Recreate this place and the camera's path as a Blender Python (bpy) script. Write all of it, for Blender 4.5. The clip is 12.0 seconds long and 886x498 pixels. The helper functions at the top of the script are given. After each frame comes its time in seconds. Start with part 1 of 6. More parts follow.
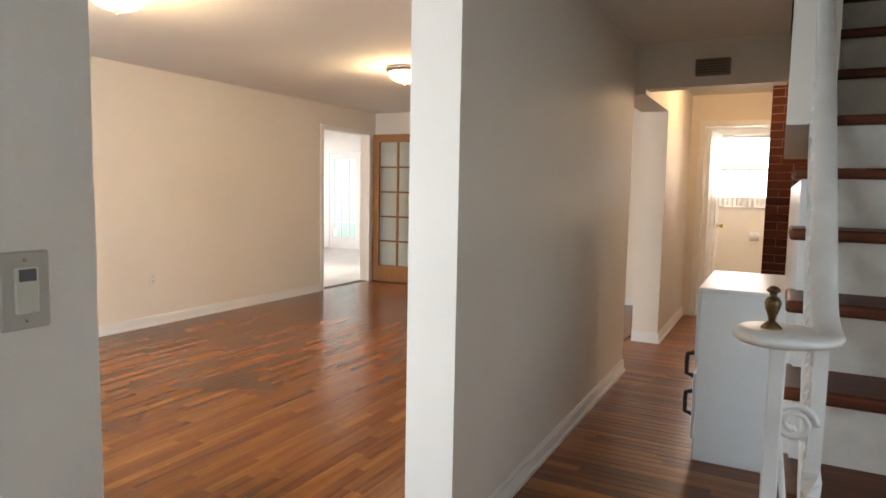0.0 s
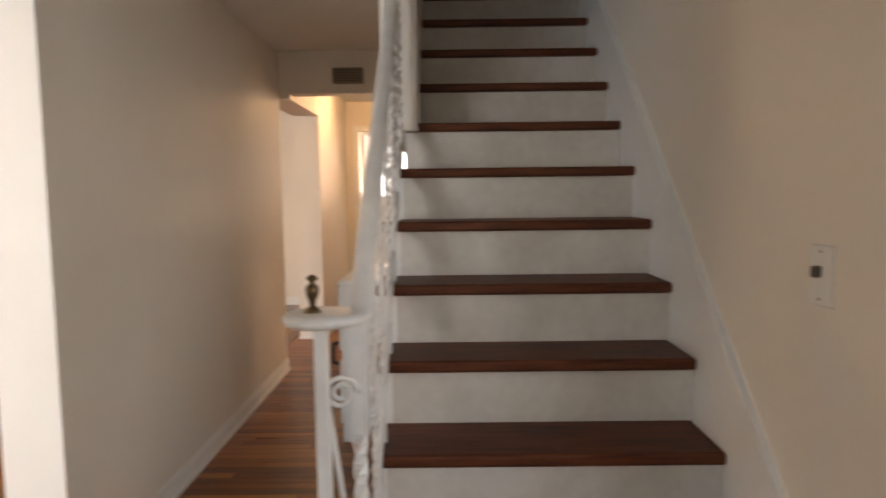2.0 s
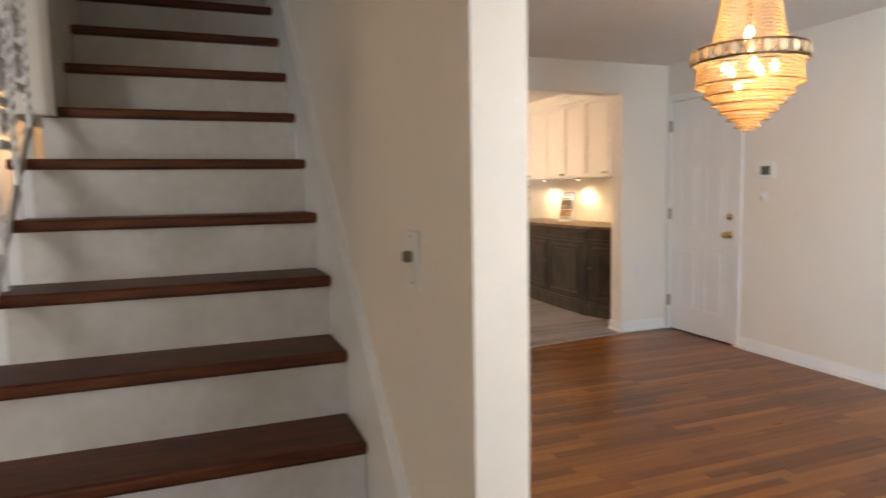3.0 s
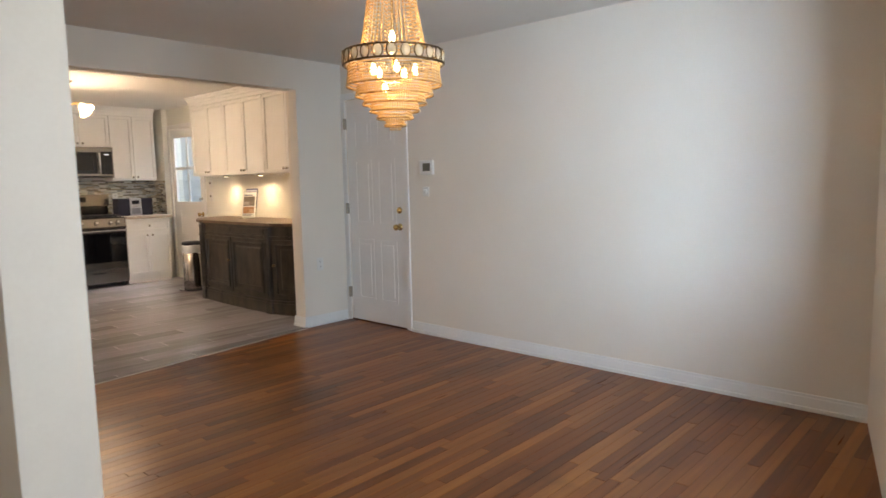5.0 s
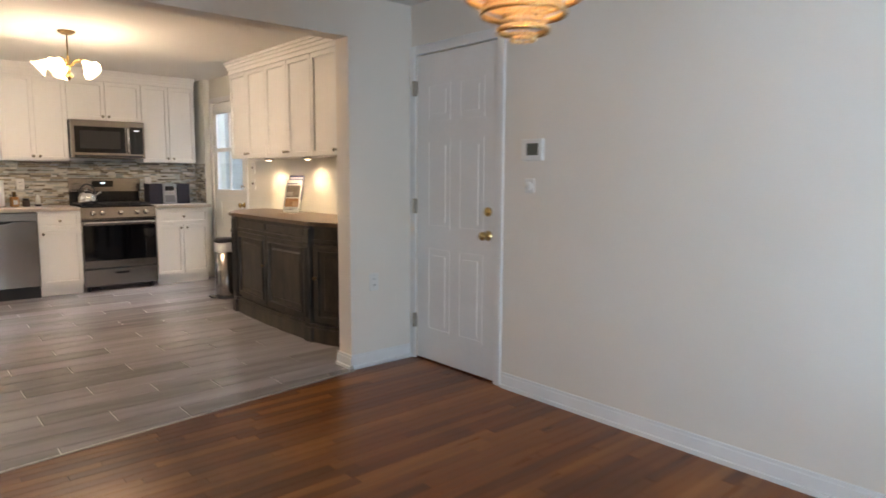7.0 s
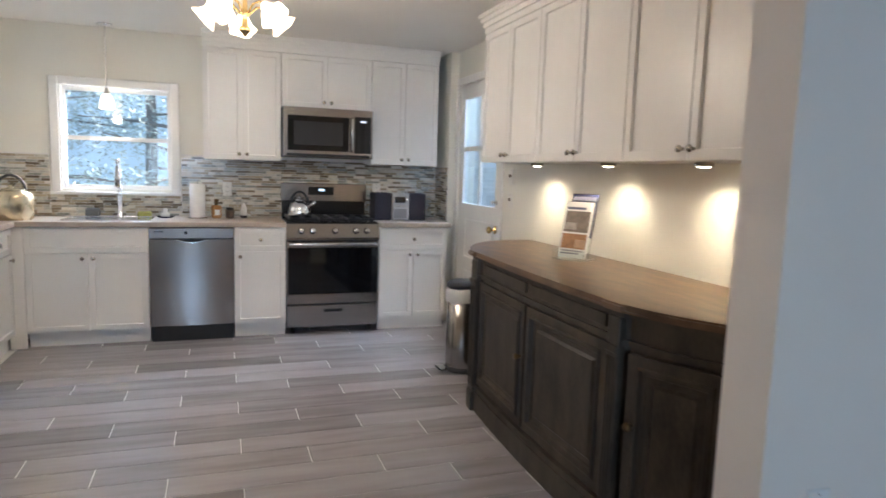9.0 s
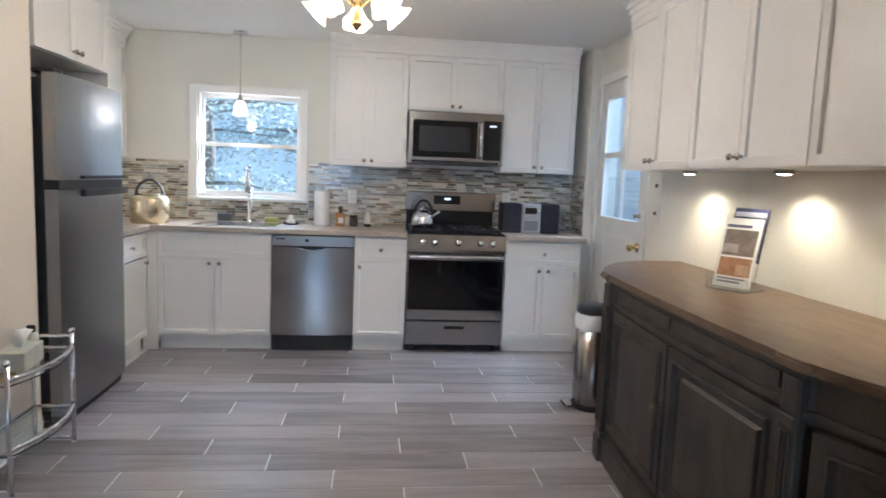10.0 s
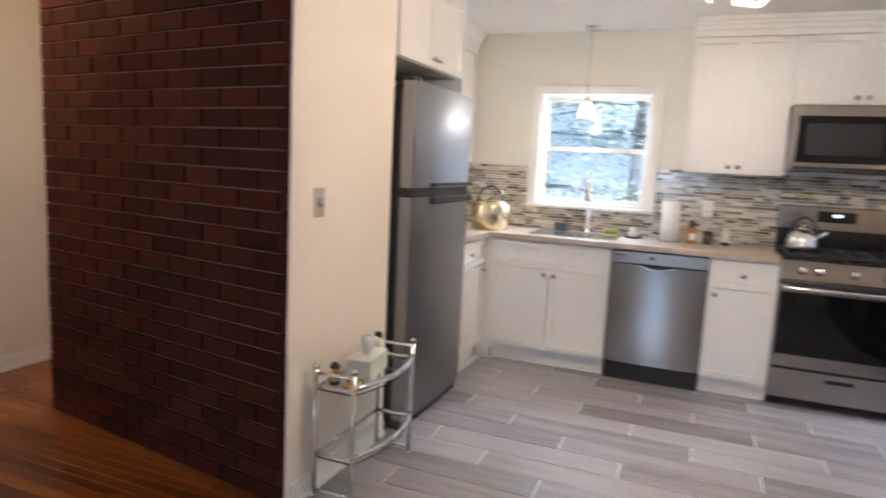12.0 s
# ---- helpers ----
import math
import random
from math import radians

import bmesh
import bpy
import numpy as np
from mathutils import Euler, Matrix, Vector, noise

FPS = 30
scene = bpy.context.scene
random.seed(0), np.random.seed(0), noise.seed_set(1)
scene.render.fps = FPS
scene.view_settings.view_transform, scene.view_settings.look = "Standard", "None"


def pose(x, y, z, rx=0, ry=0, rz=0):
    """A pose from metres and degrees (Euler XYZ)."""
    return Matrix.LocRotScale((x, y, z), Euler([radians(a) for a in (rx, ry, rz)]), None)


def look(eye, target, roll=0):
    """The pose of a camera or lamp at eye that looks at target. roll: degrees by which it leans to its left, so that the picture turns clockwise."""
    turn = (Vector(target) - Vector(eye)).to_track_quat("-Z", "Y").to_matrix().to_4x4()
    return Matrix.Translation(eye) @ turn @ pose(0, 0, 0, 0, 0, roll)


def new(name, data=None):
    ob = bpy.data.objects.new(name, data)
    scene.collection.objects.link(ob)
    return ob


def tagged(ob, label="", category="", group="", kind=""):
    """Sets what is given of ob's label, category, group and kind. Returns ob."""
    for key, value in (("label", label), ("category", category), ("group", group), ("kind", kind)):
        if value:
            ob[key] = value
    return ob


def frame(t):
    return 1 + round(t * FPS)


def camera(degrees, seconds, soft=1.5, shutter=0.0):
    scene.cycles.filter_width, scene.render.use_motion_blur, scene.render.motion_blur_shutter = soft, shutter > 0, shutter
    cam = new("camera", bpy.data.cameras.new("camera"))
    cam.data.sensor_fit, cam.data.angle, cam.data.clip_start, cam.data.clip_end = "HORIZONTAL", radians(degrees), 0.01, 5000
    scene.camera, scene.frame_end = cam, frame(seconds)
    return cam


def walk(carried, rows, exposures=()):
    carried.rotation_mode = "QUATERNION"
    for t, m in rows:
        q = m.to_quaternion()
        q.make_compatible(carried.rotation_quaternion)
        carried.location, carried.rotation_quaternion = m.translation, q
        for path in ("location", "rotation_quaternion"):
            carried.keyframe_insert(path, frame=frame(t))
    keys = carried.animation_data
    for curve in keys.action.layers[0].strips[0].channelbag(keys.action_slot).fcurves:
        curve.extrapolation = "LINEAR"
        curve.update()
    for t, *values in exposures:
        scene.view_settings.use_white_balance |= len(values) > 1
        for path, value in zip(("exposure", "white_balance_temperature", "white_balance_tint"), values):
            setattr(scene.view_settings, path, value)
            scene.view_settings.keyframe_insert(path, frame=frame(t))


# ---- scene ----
cam = camera(69.5, 12.0, soft=1.6, shutter=0.4)
PATH = [
    (0, (-0.031, -0.507, 1.335), (-0.957, 1.256, 1.148), 1.1),
    (0.5, (0.018, -0.496, 1.338), (-0.909, 1.266, 1.151), 0.8),
    (1, (0.075, -0.490, 1.351), (-0.679, 1.353, 1.165), 0.1),
    (1.5, (0.162, -0.532, 1.354), (-0.260, 1.414, 1.170), -0.3),
    (2, (0.217, -0.499, 1.334), (0.205, 1.493, 1.159), -0.7),
    (2.5, (0.369, -0.463, 1.297), (0.741, 1.496, 1.139), -0.8),
    (3, (0.537, -0.472, 1.303), (1.249, 1.389, 1.121), -1.0),
    (3.5, (0.622, -0.495, 1.292), (1.661, 1.204, 1.106), -1.6),
    (5.5, (0.832, -0.511, 1.297), (2.315, 0.813, 1.081), -1.0),
    (6, (1.053, -0.227, 1.269), (2.529, 1.106, 1.053), -0.6),
    (6.5, (1.425, 0.218, 1.295), (2.844, 1.607, 1.058), -0.3),
    (7, (1.823, 0.813, 1.269), (3.131, 2.308, 1.039), 0.3),
    (9, (2.882, 3.193, 1.351), (3.537, 5.068, 1.111), 1.8),
    (9.5, (3.068, 3.474, 1.342), (3.483, 5.417, 1.115), 2.0),
    (10, (3.106, 3.59, 1.339), (3.326, 5.565, 1.115), 2.3),
    (10.5, (3.104, 3.609, 1.406), (3.164, 5.592, 1.155), 2.4),
    (11, (3.109, 3.636, 1.404), (3.019, 5.618, 1.15), 2.5),
    (11.5, (2.968, 3.817, 1.412), (2.671, 5.776, 1.14), 2.9),
    (12, (2.9, 4.061, 1.375), (2.16, 5.9, 1.11), 2.8),
]
walk(cam, [(t, look(eye, target, roll)) for t, eye, target, roll in PATH],
     [(0.0, 1.74, 7450, 20), (1.0, 1.72, 7350, 20), (1.5, 1.74, 7900, 24), (2.5, 2.0, 9000, 29), (3.5, 1.78, 7900, 22), (5.5, 1.54, 7700, 21), (7.0, 1.53, 7250, 20), (9.0, 1.35, 5900, 15), (11.0, 1.42, 5550, 13), (12.0, 1.66, 6200, 20)])

# ---- world and large lights ----
world = bpy.data.worlds.new("sky")
scene.world = world
world.use_nodes = True
wn = world.node_tree.nodes
sky = wn.new("ShaderNodeTexSky")
sky.sky_type, sky.sun_disc = "NISHITA", False
sky.sun_elevation, sky.sun_rotation = radians(18), radians(46)
wn["Background"].inputs[1].default_value = 0.12
world.node_tree.links.new(sky.outputs[0], wn["Background"].inputs[0])
sun = new("sun", bpy.data.lights.new("sun", "SUN"))
sun.data.energy, sun.data.angle, sun.data.color = 4.5, radians(0.6), (1.0, 0.95, 0.88)
sun.matrix_world = look((6.8, 6.6, 3.1), (0, 0, 0))


def area(name, eye, target, w, h, power, color, spread=180):
    ob = new(name, bpy.data.lights.new(name, "AREA"))
    ob.data.shape, ob.data.size, ob.data.size_y = "RECTANGLE", w, h
    ob.data.energy, ob.data.color = power * 0.25, color
    ob.data.spread = radians(spread)
    ob.matrix_world = look(eye, target)
    return ob


def bulb(name, place, power, color, radius=0.03):
    ob = new(name, bpy.data.lights.new(name, "POINT"))
    ob.data.energy, ob.data.color, ob.data.shadow_soft_size = power * 0.25, color, radius
    ob.location = place
    return ob


DAY = (0.64, 0.82, 1.0)
WARM = (1.0, 0.72, 0.42)
# added lamp in an unseen opening, brightens the end of the stair wall
area("unseen_opening_fill", (1.786, -0.618, 1.40), (0.93, 3.29, 1.3), 0.8, 0.8, 15, DAY)
area("daylight_dining_side", (2.816, -0.390, 1.40), (1.97, 3.51, 1.2), 0.9, 0.7, 13, DAY)
# unseen lamp outside, aimed to form the bright patch on the side wall
area("dining_patch_lamp", (2.20, -0.86, 1.38), (4.56, 0.74, 1.14), 0.75, 0.6, 128, (0.44, 0.71, 1.0), 140)
area("daylight_living", (-3.4, -1.72, 1.4), (-3.4, 5.0, 1.0), 2.6, 1.5, 185, (0.58, 0.80, 1.0))
area("daylight_entry", (-0.2, -1.72, 1.5), (-0.2, 3.0, 1.3), 0.9, 1.7, 3.8, (0.42, 0.70, 1.0))
area("daylight_kitchen", (2.11, 9.95, 2.95), (2.3, 7.2, 0.5), 1.6, 0.8, 330, DAY)
area("daylight_back_door", (5.85, 8.25, 3.0), (3.3, 7.7, 0.3), 1.4, 0.8, 170, DAY)
area("daylight_bath", (-0.46, 8.62, 1.66), (-0.46, 5.0, 0.9), 0.6, 0.8, 30, (1.0, 0.97, 0.92))


# ---- materials ----
def mat(name, color, rough=0.6, metal=0.0, spec=0.5):
    m = bpy.data.materials.new(name)
    m.use_nodes = True
    b = m.node_tree.nodes["Principled BSDF"]
    b.inputs["Base Color"].default_value = (*color, 1)
    b.inputs["Roughness"].default_value = rough
    b.inputs["Metallic"].default_value = metal
    b.inputs["Specular IOR Level"].default_value = spec
    return m


def nodes(m):
    return m.node_tree.nodes, m.node_tree.links, m.node_tree.nodes["Principled BSDF"]


def mottled(name, c1, c2, scale, rough=0.6, bump=0.1, metal=0.0, stretch=(1, 1, 1), r2=None, fine=None, dist=0.002):
    """Two colours mixed by noise at two scales, with roughness variation and fine relief."""
    m = mat(name, c1, rough, metal)
    n, l, b = nodes(m)
    tc = n.new("ShaderNodeTexCoord")
    mp = n.new("ShaderNodeMapping")
    mp.inputs["Scale"].default_value = stretch
    l.new(tc.outputs["Object"], mp.inputs[0])
    big = n.new("ShaderNodeTexNoise")
    big.inputs["Scale"].default_value, big.inputs["Detail"].default_value = scale, 6
    small = n.new("ShaderNodeTexNoise")
    small.inputs["Scale"].default_value, small.inputs["Detail"].default_value = fine or scale * 14, 3
    l.new(mp.outputs[0], big.inputs["Vector"])
    l.new(mp.outputs[0], small.inputs["Vector"])
    add = n.new("ShaderNodeMath")
    add.operation = "MULTIPLY_ADD"
    add.inputs[1].default_value = 0.35
    l.new(small.outputs[0], add.inputs[0])
    sub = n.new("ShaderNodeMath")
    sub.operation = "SUBTRACT"
    sub.inputs[1].default_value = 0.17
    l.new(big.outputs[0], sub.inputs[0])
    l.new(sub.outputs[0], add.inputs[2])
    ramp = n.new("ShaderNodeValToRGB")
    ramp.color_ramp.elements[0].position, ramp.color_ramp.elements[1].position = 0.32, 0.68
    ramp.color_ramp.elements[0].color, ramp.color_ramp.elements[1].color = (*c1, 1), (*c2, 1)
    l.new(add.outputs[0], ramp.inputs[0])
    l.new(ramp.outputs[0], b.inputs["Base Color"])
    rr = n.new("ShaderNodeMapRange")
    rr.inputs["To Min"].default_value, rr.inputs["To Max"].default_value = rough, r2 if r2 is not None else min(1, rough + 0.12)
    l.new(big.outputs[0], rr.inputs[0])
    l.new(rr.outputs[0], b.inputs["Roughness"])
    if bump:
        bp = n.new("ShaderNodeBump")
        bp.inputs["Strength"].default_value, bp.inputs["Distance"].default_value = bump, dist
        l.new(small.outputs[0], bp.inputs["Height"])
        l.new(bp.outputs[0], b.inputs["Normal"])
    return m


def piece_material(name, stops, rough, island=False, grain=None, bump=0.15, tilt=0.5, blotch=None, spec=0.5):
    """Colour picked per piece, with grain along x of the piece and optional dark blotches in world space."""
    m = mat(name, stops[0][1], rough)
    n, l, b = nodes(m)
    src = n.new("ShaderNodeNewGeometry") if island else n.new("ShaderNodeObjectInfo")
    rnd = src.outputs["Random Per Island"] if island else src.outputs["Random"]
    tc = n.new("ShaderNodeTexCoord")
    geo = n.new("ShaderNodeNewGeometry")
    mp = n.new("ShaderNodeMapping")
    mp.inputs["Scale"].default_value = grain or (1, 1, 1)
    l.new(geo.outputs["Position"], mp.inputs[0])
    off = n.new("ShaderNodeVectorMath")
    off.operation = "ADD"
    l.new(mp.outputs[0], off.inputs[0])
    sc = n.new("ShaderNodeMath")
    sc.operation = "MULTIPLY"
    sc.inputs[1].default_value = 37.0
    l.new(rnd, sc.inputs[0])
    l.new(sc.outputs[0], off.inputs[1])
    ns = n.new("ShaderNodeTexNoise")
    ns.inputs["Scale"].default_value, ns.inputs["Detail"].default_value = 1.0, 5
    l.new(off.outputs[0], ns.inputs["Vector"])
    mix = n.new("ShaderNodeMath")
    mix.operation = "MULTIPLY_ADD"
    mix.inputs[1].default_value = tilt
    l.new(ns.outputs[0], mix.inputs[0])
    half = n.new("ShaderNodeMath")
    half.operation = "MULTIPLY_ADD"
    half.inputs[1].default_value, half.inputs[2].default_value = 1.0 - tilt * 0.6, -tilt * 0.2
    l.new(rnd, half.inputs[0])
    l.new(half.outputs[0], mix.inputs[2])
    ramp = n.new("ShaderNodeValToRGB")
    cr = ramp.color_ramp
    while len(cr.elements) < len(stops):
        cr.elements.new(0.5)
    for e, (p, c) in zip(cr.elements, stops):
        e.position, e.color = p, (*c, 1)
    l.new(mix.outputs[0], ramp.inputs[0])
    col = ramp.outputs[0]
    if blotch:
        bn = n.new("ShaderNodeTexNoise")
        bn.inputs["Scale"].default_value, bn.inputs["Detail"].default_value = blotch[0], 4
        l.new(geo.outputs["Position"], bn.inputs["Vector"])
        br = n.new("ShaderNodeMapRange")
        br.inputs["From Min"].default_value, br.inputs["From Max"].default_value = blotch[1], blotch[2]
        br.inputs["To Max"].default_value = blotch[3]
        l.new(bn.outputs[0], br.inputs[0])
        mx = n.new("ShaderNodeMix")
        mx.data_type = "RGBA"
        l.new(br.outputs[0], mx.inputs["Factor"])
        l.new(col, mx.inputs["A"])
        mx.inputs["B"].default_value = (*blotch[4], 1)
        col = mx.outputs["Result"]
    l.new(col, b.inputs["Base Color"])
    rr = n.new("ShaderNodeMapRange")
    rr.inputs["To Min"].default_value, rr.inputs["To Max"].default_value = rough * 0.8, rough * 1.3
    l.new(ns.outputs[0], rr.inputs[0])
    l.new(rr.outputs[0], b.inputs["Roughness"])
    bp = n.new("ShaderNodeBump")
    bp.inputs["Strength"].default_value, bp.inputs["Distance"].default_value = bump, 0.001
    b.inputs["Specular IOR Level"].default_value = spec
    l.new(ns.outputs[0], bp.inputs["Height"])
    l.new(bp.outputs[0], b.inputs["Normal"])
    return m


def glowing(name, color, strength):
    m = mat(name, color, 0.4)
    b = m.node_tree.nodes["Principled BSDF"]
    b.inputs["Emission Color"].default_value = (*color, 1)
    b.inputs["Emission Strength"].default_value = strength
    return m


def glass(name, color=(1, 1, 1), rough=0.0, ior=1.45):
    m = mat(name, color, rough)
    b = m.node_tree.nodes["Principled BSDF"]
    b.inputs["Transmission Weight"].default_value, b.inputs["IOR"].default_value = 1.0, ior
    return m


WALL = mottled("wall_paint", (0.755, 0.695, 0.61), (0.80, 0.74, 0.655), 1.3, 0.55, 0.06, fine=160, dist=0.001)
CEIL = mottled("ceiling_paint", (0.72, 0.69, 0.64), (0.76, 0.74, 0.69), 1.0, 0.8, 0.08, fine=120, dist=0.001)
TRIM = mottled("trim_paint", (0.78, 0.775, 0.75), (0.83, 0.825, 0.80), 3.0, 0.32, 0.05)
CABPAINT = mottled("cabinet_lacquer", (0.79, 0.775, 0.74), (0.82, 0.805, 0.775), 2.0, 0.28, 0.02)
IRON = mottled("white_iron_paint", (0.72, 0.71, 0.68), (0.80, 0.79, 0.76), 14, 0.35, 0.15)
TREAD = mottled("dark_stained_tread", (0.050, 0.011, 0.004), (0.16, 0.042, 0.014), 3, 0.42, 0.2, stretch=(1.2, 14, 14))
TREAD.node_tree.nodes["Principled BSDF"].inputs["Specular IOR Level"].default_value = 0.3
STEEL = mottled("brushed_steel", (0.35, 0.322, 0.295), (0.38, 0.35, 0.32), 1.5, 0.19, 0.0, 1.0, (1, 1, 1), 0.23)
FRIDGESTEEL = mottled("dark_brushed_steel", (0.26, 0.262, 0.272), (0.29, 0.292, 0.302), 1.5, 0.27, 0.0, 1.0, (1, 1, 1), 0.31)
DARKSTEEL = mottled("fridge_side_grey", (0.035, 0.035, 0.037), (0.05, 0.05, 0.052), 8, 0.45, 0.1)
CHROME = mat("chrome", (0.75, 0.75, 0.76), 0.12, 1.0)
BRASS = mottled("brass", (0.58, 0.41, 0.17), (0.63, 0.45, 0.2), 6, 0.2, 0.02, 1.0)
CHAMPAGNE = mottled("pale_gold_metal", (0.66, 0.58, 0.40), (0.70, 0.62, 0.44), 5, 0.2, 0.01, 1.0)
RISER = mottled("worn_riser_paint", (0.56, 0.51, 0.45), (0.69, 0.645, 0.585), 4, 0.5, 0.1, fine=30)
# wall paint in a more neutral tone, with the kitchen daylight mixed into its colour
WALL_DAYLIT = mottled("daylit_wall_paint", (0.74, 0.725, 0.65), (0.79, 0.775, 0.70), 1.3, 0.5, 0.06, fine=160, dist=0.001)
NICKEL = mat("satin_nickel", (0.5, 0.47, 0.42), 0.25, 1.0)
BRONZE = mottled("old_bronze", (0.10, 0.07, 0.04), (0.2, 0.14, 0.07), 30, 0.35, 0.1, 1.0)
BLACK = mat("black_enamel", (0.012, 0.012, 0.013), 0.18)
BLACKGLASS = mat("black_glass", (0.004, 0.004, 0.005), 0.06)
MATTEBLACK = mottled("matt_black_plastic", (0.012, 0.012, 0.013), (0.02, 0.02, 0.022), 20, 0.5, 0.1)
PLASTIC = mat("white_plastic", (0.74, 0.73, 0.69), 0.35)
ALMOND = mat("almond_plastic", (0.46, 0.42, 0.35), 0.4)
COUNTER = mottled("beige_laminate_counter", (0.40, 0.33, 0.265), (0.47, 0.395, 0.325), 9, 0.24, 0.02, fine=240)
BUFFETWOOD = mottled("grey_washed_wood", (0.017, 0.0128, 0.0088), (0.068, 0.053, 0.037), 3.0, 0.48, 0.15, stretch=(3, 3, 1.0))
BUFFETTOP = mottled("honey_wood_top", (0.075, 0.043, 0.023), (0.19, 0.118, 0.066), 5, 0.32, 0.12, stretch=(3.5, 1.0, 3.5))
ORANGEWOOD = mottled("varnished_pine", (0.27, 0.105, 0.028), (0.35, 0.15, 0.045), 4, 0.34, 0.1, stretch=(8, 8, 1))
PANE = glass("window_glass", (0.90, 0.96, 1.0), 0.0, 1.45)
CLEARGLASS = glass("clear_glass", (0.93, 0.98, 0.96))
MORTAR = mottled("mortar", (0.22, 0.14, 0.105), (0.30, 0.20, 0.15), 12, 0.95, 0.4)
BRICK = piece_material("dark_red_brick", [(0.1, (0.038, 0.0105, 0.006)), (0.5, (0.060, 0.016, 0.009)), (0.9, (0.082, 0.0225, 0.0122))],
                       0.9, grain=(18, 18, 30), bump=0.5, tilt=0.5, spec=0.2)
OAKX = piece_material("oak_strip", [(0.0, (0.050, 0.011, 0.002)), (0.3, (0.152, 0.041, 0.008)), (0.65, (0.255, 0.083, 0.018)), (1.0, (0.41, 0.162, 0.043))],
                      0.29, grain=(2.2, 38, 20), bump=0.05, tilt=0.62, spec=0.36, blotch=(1.2, 0.54, 0.70, 0.6, (0.040, 0.012, 0.005)))
OAKY = piece_material("oak_strip_lengthwise", [(0.0, (0.060, 0.015, 0.003)), (0.3, (0.165, 0.048, 0.010)), (0.65, (0.25, 0.083, 0.019)), (1.0, (0.37, 0.150, 0.040))],
                      0.20, grain=(38, 2.2, 20), bump=0.05, tilt=0.85, spec=0.4, blotch=(1.3, 0.54, 0.70, 0.8, (0.040, 0.014, 0.006)))
SUBFLOOR = mat("floor_seam", (0.045, 0.02, 0.01), 0.7)
TILE = piece_material("wood_look_tile", [(0.0, (0.165, 0.148, 0.152)), (0.25, (0.235, 0.212, 0.216)), (0.55, (0.325, 0.30, 0.306)), (1.0, (0.44, 0.415, 0.424))],
                      0.22, grain=(2.0, 14, 10), bump=0.04, tilt=0.8)
GROUT = mottled("pale_grout", (0.66, 0.64, 0.62), (0.74, 0.72, 0.70), 20, 0.85, 0.3)
MOSAIC = piece_material("mosaic_tile", [(0.0, (0.09, 0.075, 0.055)), (0.2, (0.22, 0.18, 0.125)), (0.4, (0.42, 0.36, 0.26)), (0.6, (0.70, 0.66, 0.56)), (0.75, (0.24, 0.255, 0.235)), (1.0, (0.78, 0.75, 0.67))],
                        0.15, island=True, grain=(30, 30, 30), bump=0.05, tilt=0.2)
SHADE = glowing("lit_frosted_shade", (1.0, 0.83, 0.58), 1.3)
LITBULB = glowing("lit_bulb", (1.0, 0.75, 0.42), 6.0)
PUCKGLOW = glowing("lit_puck_lens", (1.0, 0.86, 0.6), 5.0)


# ---- mesh helpers ----
def box(bm, x0, y0, z0, x1, y1, z1, bev=0.0, seg=1):
    vs = [bm.verts.new((x, y, z)) for x in (x0, x1) for y in (y0, y1) for z in (z0, z1)]
    fs = [bm.faces.new([vs[i] for i in f]) for f in ((0, 1, 3, 2), (4, 6, 7, 5), (0, 4, 5, 1), (2, 3, 7, 6), (0, 2, 6, 4), (1, 5, 7, 3))]
    if bev:
        es = list({e for f in fs for e in f.edges})
        bmesh.ops.bevel(bm, geom=es, offset=bev, segments=seg, affect="EDGES", profile=0.5)
    return bm


def bx(*a, bev=0.0, seg=1):
    return box(bmesh.new(), *a, bev=bev, seg=seg)


def tube(bm, pts, r, n=8, closed=False, caps=True):
    """A round bar along points; r is a number or a list."""
    pts = [Vector(p) for p in pts]
    rs = r if isinstance(r, (list, tuple)) else [r] * len(pts)
    rings = []
    up = None
    for i, p in enumerate(pts):
        a = pts[i - 1] if (i or closed) else p
        b = pts[(i + 1) % len(pts)] if (i < len(pts) - 1 or closed) else p
        d = (b - a).normalized()
        if up is None:
            up = Vector((0, 0, 1)) if abs(d.z) < 0.9 else Vector((1, 0, 0))
        s = d.cross(up).normalized()
        up = s.cross(d).normalized()
        rings.append([bm.verts.new(p + (s * math.cos(k * math.tau / n) + up * math.sin(k * math.tau / n)) * rs[i]) for k in range(n)])
    for i in range(len(rings) - (0 if closed else 1)):
        q, w = rings[i], rings[(i + 1) % len(rings)]
        for k in range(n):
            bm.faces.new((q[k], q[(k + 1) % n], w[(k + 1) % n], w[k])).smooth = True
    if caps and not closed:
        bm.faces.new(rings[0][::-1])
        bm.faces.new(rings[-1])
    return bm


def lathe(bm, prof, cx=0, cy=0, n=24, wave=None):
    """A turned shape from (radius, z) pairs."""
    rings = []
    for r, z in prof:
        if r < 1e-5:
            rings.append([bm.verts.new((cx, cy, z))])
        else:
            rings.append([bm.verts.new((cx + r * (wave(k / n, z) if wave else 1) * math.cos(k * math.tau / n), cy + r * (wave(k / n, z) if wave else 1) * math.sin(k * math.tau / n), z)) for k in range(n)])
    for a, b in zip(rings, rings[1:]):
        for k in range(n):
            f = [a[k % len(a)], a[(k + 1) % len(a)], b[(k + 1) % len(b)], b[k % len(b)]]
            f = list(dict.fromkeys(f))
            if len(f) > 2:
                bm.faces.new(f).smooth = True
    return bm


